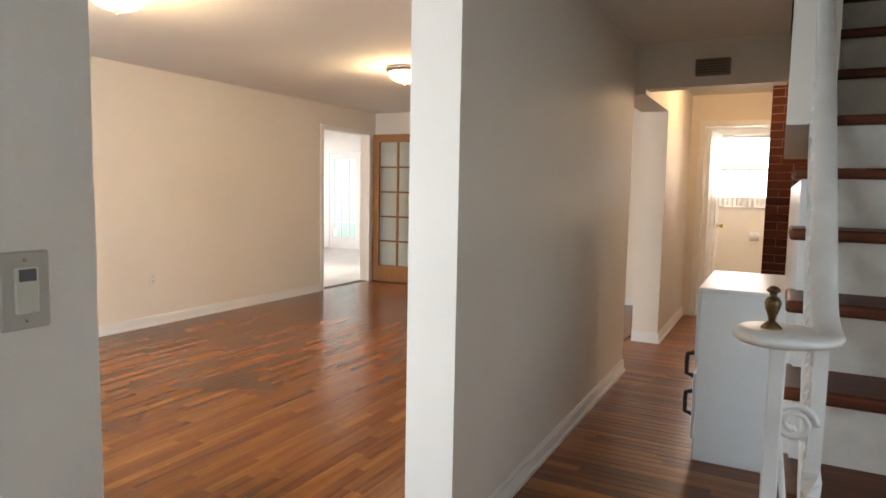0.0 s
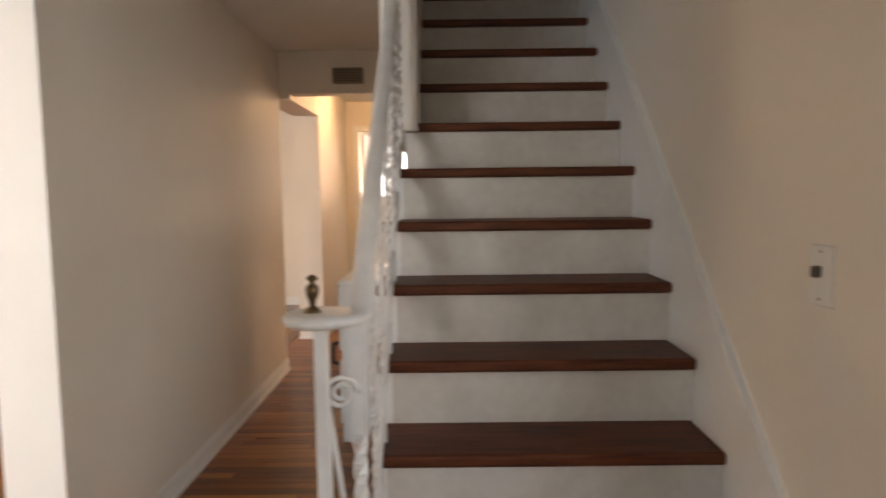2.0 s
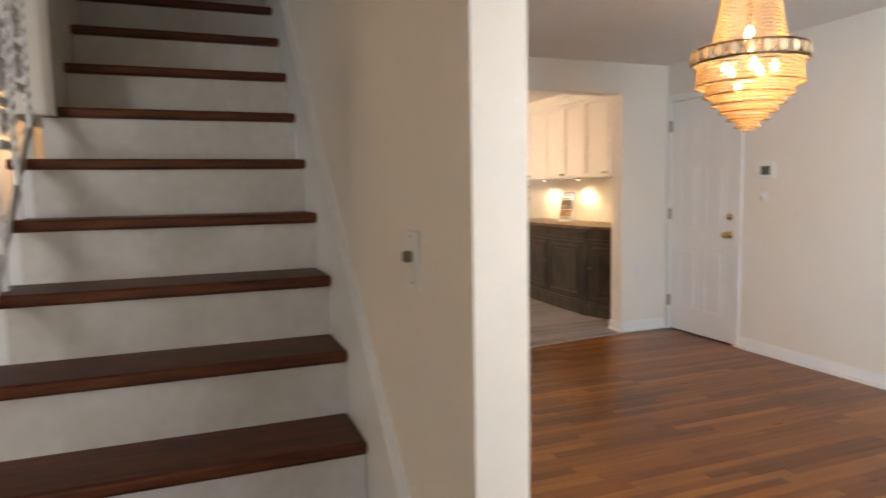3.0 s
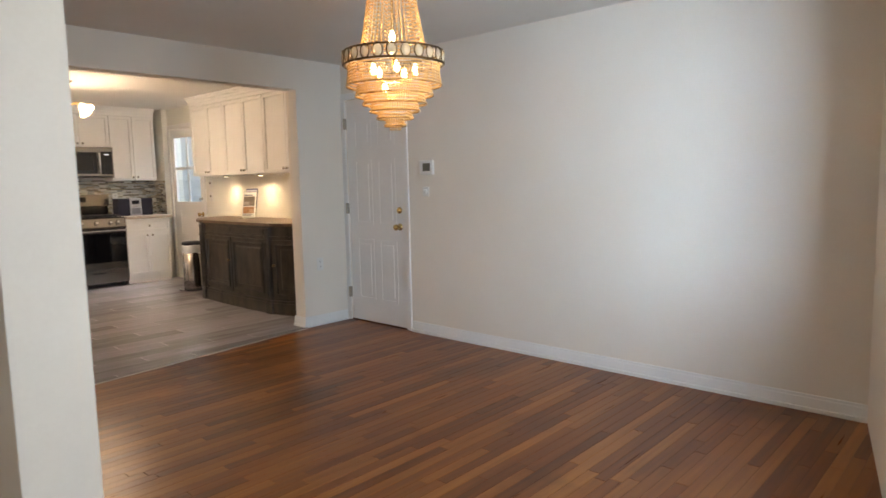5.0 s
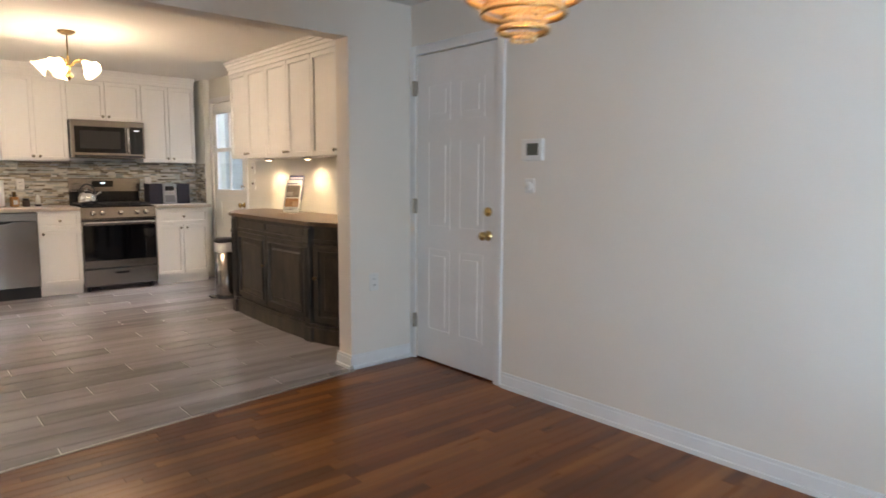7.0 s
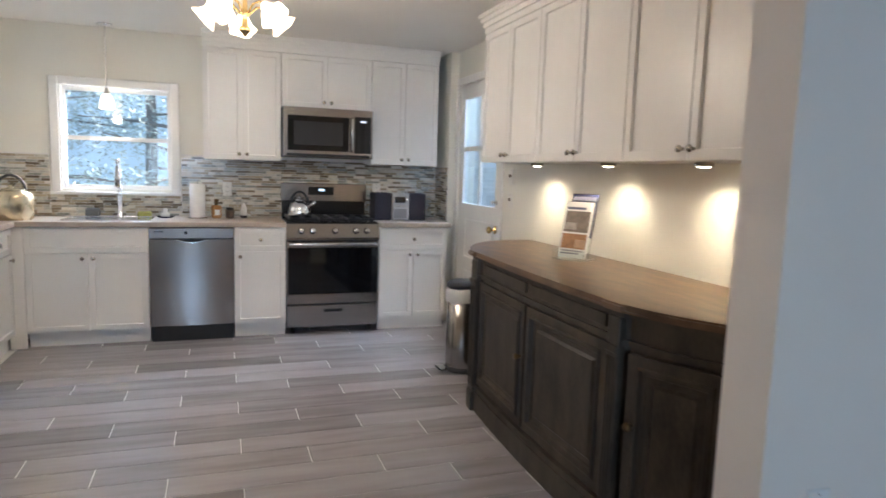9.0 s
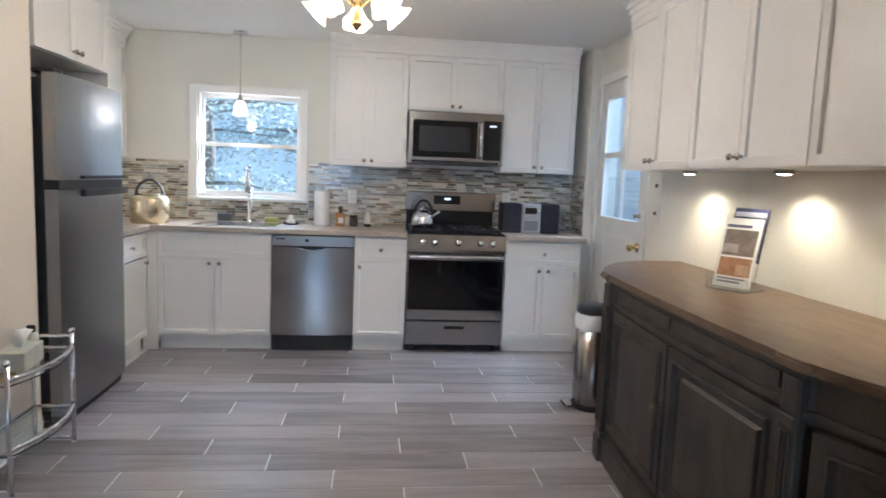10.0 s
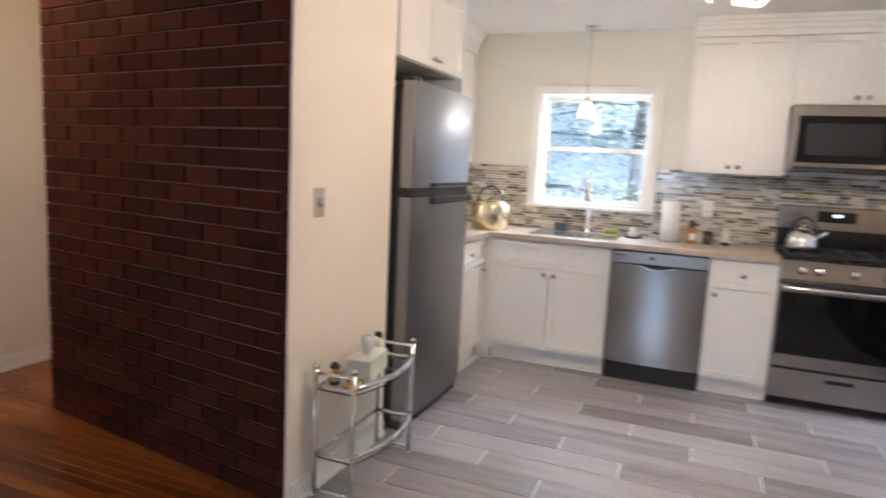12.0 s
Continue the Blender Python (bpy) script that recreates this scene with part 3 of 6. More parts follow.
bm = bmesh.new()
lathe(bm, [(0, VZ + 0.012), (0.052, VZ + 0.012), (0.062, VZ + 0.010), (0.070, VZ + 0.003), (0.070, VZ - 0.006), (0.062, VZ - 0.012), (0, VZ - 0.012)], VX, VY, 36)
volute = part("volute", bm, IRON, rail, "flat round end of the handrail")


def ease(points, steps):
    """A smooth curve through points."""
    pts = [Vector(p) for p in points]
    out = []
    for i in range(len(pts) - 1):
        p0, p1, p2, p3 = pts[max(i - 1, 0)], pts[i], pts[i + 1], pts[min(i + 2, len(pts) - 1)]
        for k in range(steps):
            u = k / steps
            out.append(0.5 * (2 * p1 + (p2 - p0) * u + (2 * p0 - 5 * p1 + 4 * p2 - p3) * u * u + (3 * p1 - p0 - 3 * p2 + p3) * u ** 3))
    return out + [pts[-1]]


def moulded(path, prof):
    """A bar of a given section along a path, with the section kept upright."""
    bm = bmesh.new()
    rings = []
    for i, p in enumerate(path):
        d = (path[min(i + 1, len(path) - 1)] - path[max(i - 1, 0)]).normalized()
        s = d.cross(Vector((0, 0, 1))).normalized()
        u = s.cross(d)
        rings.append([bm.verts.new(p + s * a + u * b) for a, b in prof])
    for a, b in zip(rings, rings[1:]):
        for k in range(len(prof)):
            bm.faces.new((a[k], a[(k + 1) % len(prof)], b[(k + 1) % len(prof)], b[k])).smooth = True
    bm.faces.new(rings[0][::-1])
    bm.faces.new(rings[-1])
    return bm


CAP = [(0.022 * math.cos(q * math.tau / 14), 0.012 * math.sin(q * math.tau / 14)) for q in range(14)]
RY = VY + 0.10                        # where the rail begins to climb
climb = [(VX - 0.005, VY - 0.042, VZ), (VX + 0.045, VY - 0.036, VZ), (VX + 0.072, VY + 0.0, VZ + 0.001), (-0.010, VY + 0.05, VZ + 0.012)]
climb += [(-0.014, RY + 0.12 * i, VZ + 0.05 + 0.12 * i * sl) for i in range(12)]
part("handrail", moulded(ease(climb, 5), CAP), IRON, rail, "rounded handrail curling into the volute")
# sloping lower rail over the noses
low = [Vector((-0.014, Y0 + 0.31, TOPZ[1] + 0.10)), Vector((-0.014, 2.0, TOPZ[1] + 0.10 + (2.0 - Y0 - 0.31) * sl))]
part("lower_rail", moulded(low, [(-0.007, -0.010), (-0.007, 0.010), (0.007, 0.010), (0.007, -0.010)]), IRON, rail)


def scroll(c, r, turns, across):
    """A flat spiral of bar; across says whether it lies along x or y."""
    out = []
    for i in range(41):
        q = r * (1 - 0.72 * i / 40)
        a, b = q * math.cos(i / 40 * turns * math.tau), q * math.sin(i / 40 * turns * math.tau)
        out.append((c[0] + (a if across == "x" else 0), c[1] + (0 if across == "x" else a), c[2] + b))
    return out


def twisted(bm, x, y, z0, z1, half):
    """A square bar twisted about its axis."""
    n = max(4, int((z1 - z0) / 0.02))
    rings = []
    for i in range(n + 1):
        u = i / n
        tw = 0 if u < 0.2 or u > 0.8 else (u - 0.2) / 0.6 * math.tau * 3
        rings.append([bm.verts.new((x + half * 1.41 * math.cos(tw + q * math.pi / 2 + math.pi / 4), y + half * 1.41 * math.sin(tw + q * math.pi / 2 + math.pi / 4), z0 + (z1 - z0) * u)) for q in range(4)])
    for a, b in zip(rings, rings[1:]):
        for q in range(4):
            bm.faces.new((a[q], a[(q + 1) % 4], b[(q + 1) % 4], b[q]))
    bm.faces.new(rings[0][::-1])
    bm.faces.new(rings[-1])
    return bm


def under(y):
    return VZ - 0.012 if y < VY + 0.06 else VZ + 0.038 + (y - RY) * sl


def foot(y):
    return TOPZ[int((y - Y0) / RUN)]


part("newel", bx(VX - 0.013, VY - 0.013, 0, VX + 0.013, VY + 0.013, VZ - 0.012, bev=0.003), IRON, rail)
part("newel", twisted(bmesh.new(), -0.016, VY + 0.03, 0, VZ - 0.008, 0.011), IRON, rail, "twisted iron bar")
for y in (0.92, 1.123, 1.326, 1.529, 1.732, 1.935):
    part("baluster", twisted(bmesh.new(), -0.012, y, foot(y) - 0.02, under(y), 0.007), IRON, rail)
part("scroll", tube(bmesh.new(), scroll((-0.048, VY + 0.015, 0.955), 0.034, 1.8, "x"), 0.005, 6), IRON, rail, "curled iron scroll")
part("brace", tube(bmesh.new(), [(VX + 0.01, VY, 0.93), (-0.055, VY + 0.012, 0.80), (-0.022, VY + 0.028, 0.50)], 0.006, 6), IRON, rail)
for y in (1.63, 1.835):
    for dz, r in ((0.20, 0.040), (0.30, 0.040), (0.42, 0.040)):
        part("scroll", tube(bmesh.new(), scroll((-0.012, y, under(y) - dz), r, 1.8, "y"), 0.007, 6), IRON, rail, "curled iron scroll")
    for dz in (0.14, 0.25, 0.36, 0.48):
        part("collar", bx(-0.018, y - 0.05, under(y) - dz - 0.012, -0.006, y + 0.05, under(y) - dz + 0.012, bev=0.002), IRON, rail)
# brass finial standing on the volute
fin = thing("finial", "aged brass finial standing on the railing volute", "finial", (SL + VX - 0.012, VY - 0.01, VZ + 0.010))
fin.scale = (0.44, 0.44, 0.66)
part("base", lathe(bmesh.new(), [(0, 0), (0.036, 0), (0.036, 0.006), (0.022, 0.016), (0.014, 0.022), (0, 0.022)], n=20), BRONZE, fin)
part("urn", lathe(bmesh.new(), [(0, 0.022), (0.012, 0.022), (0.016, 0.035), (0.027, 0.055), (0.030, 0.068), (0.022, 0.080), (0.012, 0.084), (0.014, 0.092), (0.024, 0.096), (0.024, 0.10), (0.012, 0.108), (0, 0.11)], n=20), BRONZE, fin)

# white cabinet beside the stairs, its plain end towards the entry
cab = thing("cabinet", "white painted low cabinet in the hall beside the stairs", "cabinet", (-0.35, 2.84, 0))
part("body", bx(0, 0, 0.0, 0.40, 0.80, 0.855, bev=0.004), TRIM, cab)
part("top", bx(-0.012, -0.012, 0.856, 0.41, 0.81, 0.878, bev=0.004), TRIM, cab)
for z in (0.10, 0.50):
    part("door", bx(-0.016, 0.02, z, -0.001, 0.78, z + 0.34, bev=0.003), TRIM, cab)
for z, y in ((0.22, 0.05), (0.42, 0.04)):
    part("pull", tube(bmesh.new(), [(-0.016, y, z), (-0.05, y, z + 0.01), (-0.055, y + 0.02, z + 0.06), (-0.05, y, z + 0.11), (-0.016, y, z + 0.12)], 0.011, 8), MATTEBLACK, cab, "dark metal pull")

# door chime box on the hall header
ch = thing("door_chime", "brown door chime box mounted on the header", "door chime", (-0.492, 4.292, 2.196))
part("body", bx(-0.11, -0.055, -0.055, 0.11, 0, 0.055, bev=0.006), mottled("taupe_plastic", (0.17, 0.13, 0.09), (0.22, 0.17, 0.12), 10, 0.5), ch)
for i in range(5):
    part("slot", bx(-0.09, -0.057, -0.04 + i * 0.018, 0.09, -0.054, -0.034 + i * 0.018), mat("slot_brown", (0.08, 0.06, 0.045), 0.6), ch)


# ---- switches, outlets, thermostat ----
def plate(name, label, category, place, turn, kindof, group=""):
    root = thing(name, label, category, place, turn, group)
    face = ALMOND if kindof in ("dimmer", "rocker") else PLASTIC
    part("plate", bx(-0.036, -0.007, -0.058, 0.036, 0, 0.058, bev=0.003), face, root)
    if kindof == "outlet":
        for z in (-0.02, 0.02):
            s = part("socket", bx(-0.017, -0.010, z - 0.014, 0.017, -0.006, z + 0.014, bev=0.003), face, root)
            for x in (-0.007, 0.007):
                part("slot", bx(x - 0.0015, -0.0108, z - 0.006, x + 0.0015, -0.0098, z + 0.006), MATTEBLACK, s)
    elif kindof == "toggle":
        part("toggle", bx(-0.006, -0.024, -0.004, 0.006, -0.006, 0.018, bev=0.003), mat("brown_toggle", (0.11, 0.08, 0.05), 0.4), root, "dark brown toggle")
    elif kindof == "dimmer":
        part("knob", lathe(bmesh.new(), [(0, 0), (0.018, 0), (0.016, 0.016), (0, 0.018)], n=16), mat("dimmer_grey", (0.4, 0.38, 0.33), 0.4), root).matrix_basis = pose(0, -0.006, 0, 90)
    else:
        part("rocker", bx(-0.017, -0.012, -0.034, 0.017, -0.006, 0.034, bev=0.002), mat("cream_rocker", (0.62, 0.58, 0.48), 0.35), root)
        part("slider", bx(-0.012, -0.014, 0.014, 0.012, -0.011, 0.032), mat("grey_window", (0.1, 0.1, 0.1), 0.3), root)
    for z in (-0.045, 0.045):
        part("screw", lathe(bmesh.new(), [(0, 0), (0.003, 0), (0.002, 0.0015), (0, 0.0015)], n=8), NICKEL, root).matrix_basis = pose(0, -0.007, z, 90)
    return root


plate("light_switch", "white dimmer switch plate on the entry wall", "switch", (HXR, 0.03, 1.175), 90, "rocker")
plate("outlet", "white outlet on the living room wall", "outlet", (LX, 3.48, 0.445), 90, "outlet", "wall outlets")
plate("outlet", "white outlet low on the wall beside the kitchen opening", "outlet", (4.24, DY, 0.561), 0, "outlet", "wall outlets")
plate("light_switch", "white switch plate with dark toggle on the stair wall", "switch", (SR, 0.696, 1.171), -90, "toggle")
plate("light_switch", "white plate with a round dimmer knob by the fridge", "switch", (KL, 6.205, 1.20), 90, "dimmer")
plate("light_switch", "white switch plate beside the kitchen back door", "switch", (KX, 7.40, 1.16), -90, "toggle")
plate("light_switch", "white switch plate low beside the kitchen back door", "switch", (KX, 7.40, 1.33), -90, "toggle")
th = thing("thermostat", "white alarm keypad panel with a grey screen", "keypad", (DX, 3.175, 1.41), -90)
part("body", bx(-0.075, -0.028, -0.06, 0.075, 0, 0.06, bev=0.006), PLASTIC, th)
part("screen", bx(-0.032, -0.0305, -0.03, 0.05, -0.027, 0.035), mat("grey_screen", (0.10, 0.105, 0.09), 0.25), th)
for i in range(3):
    part("button", bx(-0.066, -0.0305, -0.03 + i * 0.022, -0.05, -0.027, -0.016 + i * 0.022, bev=0.002), PLASTIC, th)
th = thing("door_sensor", "small round white sensor on a square plate", "sensor", (DX, 3.20, 1.212), -90)
part("plate", bx(-0.036, -0.01, -0.04, 0.036, 0, 0.04, bev=0.004), PLASTIC, th)
part("dial", lathe(bmesh.new(), [(0, 0), (0.022, 0), (0.020, 0.012), (0, 0.014)], n=20), PLASTIC, th).matrix_basis = pose(0, -0.01, 0, 90)


# ---- ceiling lamps in the living room ----
def dome_lamp(place, group):
    root = thing("ceiling_lamp", "frosted white dome ceiling lamp with a satin metal rim, switched on", "ceiling lamp", place, 0, group)
    part("rim", lathe(bmesh.new(), [(0, 0), (0.165, 0), (0.17, -0.02), (0.155, -0.045), (0.14, -0.045), (0.14, -0.01), (0, -0.01)], n=32), NICKEL, root, "satin metal rim")
    part("dome", lathe(bmesh.new(), [(0.145, -0.04), (0.14, -0.07), (0.11, -0.105), (0.06, -0.125), (0, -0.13)], n=32), SHADE, root, "glowing frosted glass dome")
    part("finial", lathe(bmesh.new(), [(0.012, -0.128), (0.014, -0.138), (0.006, -0.15), (0, -0.152)], n=12), BRONZE, root)
    b = bulb("dome_light", (place[0], place[1], place[2] - 0.20), 44, (1.0, 0.80, 0.50), 0.12)
    return root


dome_lamp((-3.237, 1.79, CZ), "living room ceiling lamps")
dome_lamp((-3.0, 4.37, CZ), "living room ceiling lamps")
bulb("hall_light", (-0.40, 5.6, 2.25), 26, WARM, 0.1)

# ---- kitchen ----
def shaker(bm, x0, x1, z0, z1, y, fr=0.055):
    """A recessed-panel front in the xz plane, its face at y, the room on the low-y side."""
    box(bm, x0 + 0.001, y, z0, x1 - 0.001, y + 0.020, z1)
    bm.faces.ensure_lookup_table()
    bmesh.ops.recalc_face_normals(bm, faces=bm.faces)
    front = [f for f in bm.faces if f.normal.y < -0.9]
    f = min(fr, (z1 - z0) * 0.3)
    bmesh.ops.inset_region(bm, faces=front, thickness=f)
    bmesh.ops.inset_region(bm, faces=front, thickness=0.003, depth=-0.013)
    return bm


def small_knob(parent, x, y, z):
    k = part("handle", lathe(bmesh.new(), [(0, 0), (0.007, 0), (0.006, 0.012), (0.014, 0.018), (0.015, 0.024), (0.010, 0.029), (0, 0.030)], n=14), NICKEL, parent, "small round nickel knob")
    k.matrix_basis = pose(x, y, z, 90)
    return k


def base_unit(x0, w, place, turn, fronts, label):
    """Base cabinet in its own frame: front at y=0, body behind. fronts: (x0, x1, z0, z1, knobs)."""
    root = thing("base_cabinet", label, "cabinet", place, turn, "kitchen base cabinets")
    part("body", bx(0.001, 0.021, 0.10, w - 0.001, 0.58, 0.878), CABPAINT, root)
    part("toe_kick", bx(0.002, 0.05, 0.0, w - 0.002, 0.065, 0.10), CABPAINT, root)
    for a, b, z0, z1, knobs in fronts:
        name = "drawer_front" if z1 - z0 < 0.25 else "door"
        d = part(name, shaker(bmesh.new(), a + 0.002, b - 0.002, z0, z1, 0), CABPAINT, root)
        for kx, kz in knobs:
            small_knob(d, kx, 0, kz)
    return root


CF = 8.345
DZ0, DZ1, WZ0, WZ1 = 0.115, 0.685, 0.695, 0.865


def two_door(w, drawer_knob=True):
    h = w / 2
    return [(0, h, DZ0, DZ1, [(h - 0.035, DZ1 - 0.035)]), (h, w, DZ0, DZ1, [(h + 0.035, DZ1 - 0.035)]), (0, w, WZ0, WZ1, [(h, 0.78)] if drawer_knob else [])]


base_unit(0, 0.80, (1.568, CF, 0), 0, two_door(0.80, False), "white shaker sink base cabinet with two doors")
base_unit(0, 0.389, (2.976, CF, 0), 0, [(0, 0.389, DZ0, DZ1, [(0.04, DZ1 - 0.035)]), (0, 0.389, WZ0, WZ1, [(0.195, 0.78)])], "narrow white shaker base cabinet beside the range")
base_unit(0, 0.59, (4.122, CF, 0), 0, two_door(0.59), "white shaker base cabinet with drawer and two doors")
base_unit(0, 0.62, (1.50, 7.72, 0), 90, [(0, 0.62, DZ0, DZ1, [(0.56, DZ1 - 0.035)]), (0, 0.62, WZ0, WZ1, [(0.31, 0.78)])], "white shaker base cabinet beside the fridge")

solid("trim_11", bx(1.462, CF + 0.002, 0.0, 1.567, CF + 0.02, 0.878), CABPAINT, "white corner filler between base cabinets", "filler", "structure")
bm = bx(0.80, CF - 0.028, 0.879, 3.362, KYB - 0.001, 0.917, bev=0.006, seg=2)
part_root = thing("worktop", "beige speckled laminate worktop with an inset sink", "worktop", (0, 0, 0))
part("slab", bm, COUNTER, part_root)
part("slab", bx(0.80, 7.72, 0.879, 1.53, CF - 0.029, 0.917, bev=0.006, seg=2), COUNTER, part_root)
part("slab", bx(4.121, CF - 0.028, 0.879, 4.745, KYB - 0.001, 0.917, bev=0.006, seg=2), COUNTER, part_root)

sink = thing("sink", "stainless steel inset sink below the window", "sink", (2.08, 8.62, 0.917))
bm = bmesh.new()
for q in ((-0.30, -0.20, 0.30, -0.17), (-0.30, 0.17, 0.30, 0.20), (-0.30, -0.17, -0.27, 0.17), (0.27, -0.17, 0.30, 0.17)):
    box(bm, q[0], q[1], 0.0, q[2], q[3], 0.006, bev=0.002)
part("rim", bm, CHROME, sink)
part("bowl", bx(-0.27, -0.17, 0.0005, 0.27, 0.17, 0.0025), STEEL, sink)
fa = thing("faucet", "chrome spring-neck kitchen faucet", "faucet", (2.12, 8.85, 0.917))
part("base", lathe(bmesh.new(), [(0, 0), (0.03, 0), (0.03, 0.01), (0.018, 0.03), (0.016, 0.16), (0, 0.16)], n=16), CHROME, fa)
hx = [(0.0 + 0.016 * math.cos(i * 0.9) * (1 if i < 70 else 1), -0.10 * (0 if i < 60 else (1 - math.cos((i - 60) / 40 * math.pi)) / 2) - 0.0 + 0.016 * math.sin(i * 0.9), 0.16 + 0.0040 * min(i, 60) + (0.05 * math.sin((i - 60) / 40 * math.pi) if i > 60 else 0)) for i in range(101)]
part("spring", tube(bmesh.new(), hx, 0.004, 5), CHROME, fa, "coiled chrome spring")
part("spray_head", lathe(bmesh.new(), [(0, 0.24), (0.018, 0.24), (0.022, 0.30), (0.014, 0.40), (0, 0.40)], 0, -0.10, 14), CHROME, fa)
part("lever", tube(bmesh.new(), [(0.016, 0, 0.08), (0.05, 0, 0.095), (0.085, -0.01, 0.13)], [0.008, 0.007, 0.005], 8), CHROME, fa)


def upper_unit(w, h, depth, place, turn, label, knob_low=True, doors=2):
    root = thing("wall_cabinet", label, "cabinet", place, turn, "kitchen wall cabinets")
    part("body", bx(0.001, 0.021, 0, w - 0.001, depth, h), CABPAINT, root)
    step = w / doors
    for i in range(doors):
        d = part("door", shaker(bmesh.new(), i * step + 0.002, (i + 1) * step - 0.002, 0.003, h - 0.003, 0), CABPAINT, root)
        small_knob(d, (i + 1) * step - 0.03 if i % 2 == 0 else i * step + 0.03, 0, 0.045)
    return root


UZ, UZS, UT = 1.398, 1.422, 2.265
UY = 8.64
upper_unit(0.60, UT - UZ, KYB - UY - 0.002, (2.752, UY, UZ), 0, "white shaker wall cabinet beside the window")
upper_unit(0.745, UT - 1.842, KYB - UY - 0.002, (3.354, UY, 1.842), 0, "short white shaker wall cabinet above the microwave")
upper_unit(0.60, UT - UZ - 0.0, KYB - UY - 0.002, (4.101, UY, UZ), 0, "white shaker wall cabinet above the stereo")
upper_unit(1.18, UT - UZ, 0.36, (1.17, 7.72, UZ), 90, "white shaker wall cabinet in the sink corner")
for y0, w in ((6.47, 0.80), (5.63, 0.838), (4.79, 0.838)):
    upper_unit(w, UT - UZS, KX - 4.56 - 0.002, (4.56, y0 + w, UZS), -90, "white shaker wall cabinet above the sideboard")
upper_unit(0.84, 2.29 - 1.87, 0.62, (KL + 0.015, 6.84, 1.87), 90, "white shaker wall cabinet above the fridge")


def crown(name, outline, label):
    """Stepped moulding from the cabinet tops to the ceiling; outline boxes are x0, y0, x1, y1, and the way out nx, ny."""
    root = thing(name, label, "moulding", kind="structure")
    for x0, y0, x1, y1, nx, ny in outline:
        for z0, z1, o in ((UT + 0.001, UT + 0.04, 0.004), (UT + 0.04, UT + 0.07, 0.018), (UT + 0.07, UT + 0.095, 0.036), (UT + 0.095, CZ - 0.001, 0.055)):
            part("fillet", bx(x0 + min(0, nx * o), y0 + min(0, ny * o), z0, x1 + max(0, nx * o), y1 + max(0, ny * o), z1), CABPAINT, root)
    return root


crown("trim_5", [(2.752, UY, 4.701, KYB - 0.002, 0, -1)], "white crown moulding above the wall cabinets")
crown("trim_6", [(4.56, 4.79, KX - 0.002, 7.27, -1, 0)], "white crown moulding above the sideboard cabinets")
crown("trim_7", [(0.802, 7.72, 1.17, 8.90, 1, 0)], "white crown moulding in the sink corner")
solid("trim_8", bx(KL + 0.002, 6.842, 2.291, KL + 0.018, 7.68, CZ - 0.001), CABPAINT, "white filler above the fridge cabinet", "trim", "structure")
solid("trim_9", bx(0.81, 7.685, 0, KL + 0.012, 7.715, CZ - 0.001), CABPAINT, "white end panel beside the fridge", "panel", "structure")
solid("trim_10", bx(4.57, 4.43, UZS, KX - 0.002, 4.788, CZ - 0.001), CABPAINT, "white filler panel beside the wall cabinets", "panel", "structure")

# fridge, doors towards +x
fr = thing("fridge", "stainless steel top-freezer fridge with dark grey sides", "fridge", (1.60, 6.87, 0), 90)
FW = 0.80
part("body", bx(0.01, 0.075, 0.03, FW - 0.01, 0.72, 1.735, bev=0.008), DARKSTEEL, fr, "dark grey side walls")


def bowed_door(x0, x1, z0, z1, bow=0.022):
    bm = bmesh.new()
    n = 10
    pts = [(x0, 0.074)] + [(x0 + (x1 - x0) * i / n, 0.012 - bow * math.sin(math.pi * i / n)) for i in range(n + 1)] + [(x1, 0.074)]
    extrude_poly(bm, pts, z0, z1)
    return bm


d1 = part("freezer_door", bowed_door(0.0, FW, 1.25, 1.76), FRIDGESTEEL, fr)
d2 = part("fridge_door", bowed_door(0.0, FW, 0.06, 1.20), FRIDGESTEEL, fr)
part("gap", bx(0.01, 0.01, 1.201, FW - 0.01, 0.074, 1.249), MATTEBLACK, fr, "black recessed grip band")
part("handle", bx(0.20, -0.028, 1.255, FW - 0.02, 0.0, 1.272, bev=0.005), MATTEBLACK, d1, "black freezer grip")
part("handle", bx(0.20, -0.030, 1.165, FW - 0.02, 0.0, 1.205, bev=0.008), MATTEBLACK, d2, "black fridge grip")
part("hinge_cover", bx(0.02, 0.03, 1.761, 0.12, 0.14, 1.785, bev=0.005), MATTEBLACK, fr)
part("toe_grille", bx(0.02, 0.03, 0.0, FW - 0.02, 0.09, 0.058), MATTEBLACK, fr)

# dishwasher
dw = thing("dishwasher", "stainless steel dishwasher with a pocket handle", "dishwasher", (2.370, CF - 0.004, 0))
part("body", bx(0.004, 0.03, 0.10, 0.600, 0.57, 0.876), DARKSTEEL, dw)
bm = bmesh.new()
n = 12
extrude_poly(bm, [(0.002, 0.03)] + [(0.002 + 0.602 * i / n, 0.004 - 0.016 * math.sin(math.pi * i / n)) for i in range(n + 1)] + [(0.604, 0.03)], 0.125, 0.785)
part("door", bm, STEEL, dw)
part("control_panel", bx(0.002, -0.004, 0.79, 0.604, 0.03, 0.872, bev=0.004), STEEL, dw)
bm = bmesh.new()
extrude_poly(bm, [(0.20 + 0.20 * i / 8, 0.785 - 0.022 * math.sin(math.pi * i / 8)) for i in range(9)], -0.018, -0.012, "y")
part("pocket_handle", bm, BLACK, dw, "dark recessed pocket handle")
part("handle_lip", tube(bmesh.new(), [(0.19 + 0.22 * i / 10, -0.017, 0.784 - 0.024 * math.sin(math.pi * i / 10)) for i in range(11)], 0.005, 6), CHROME, dw)
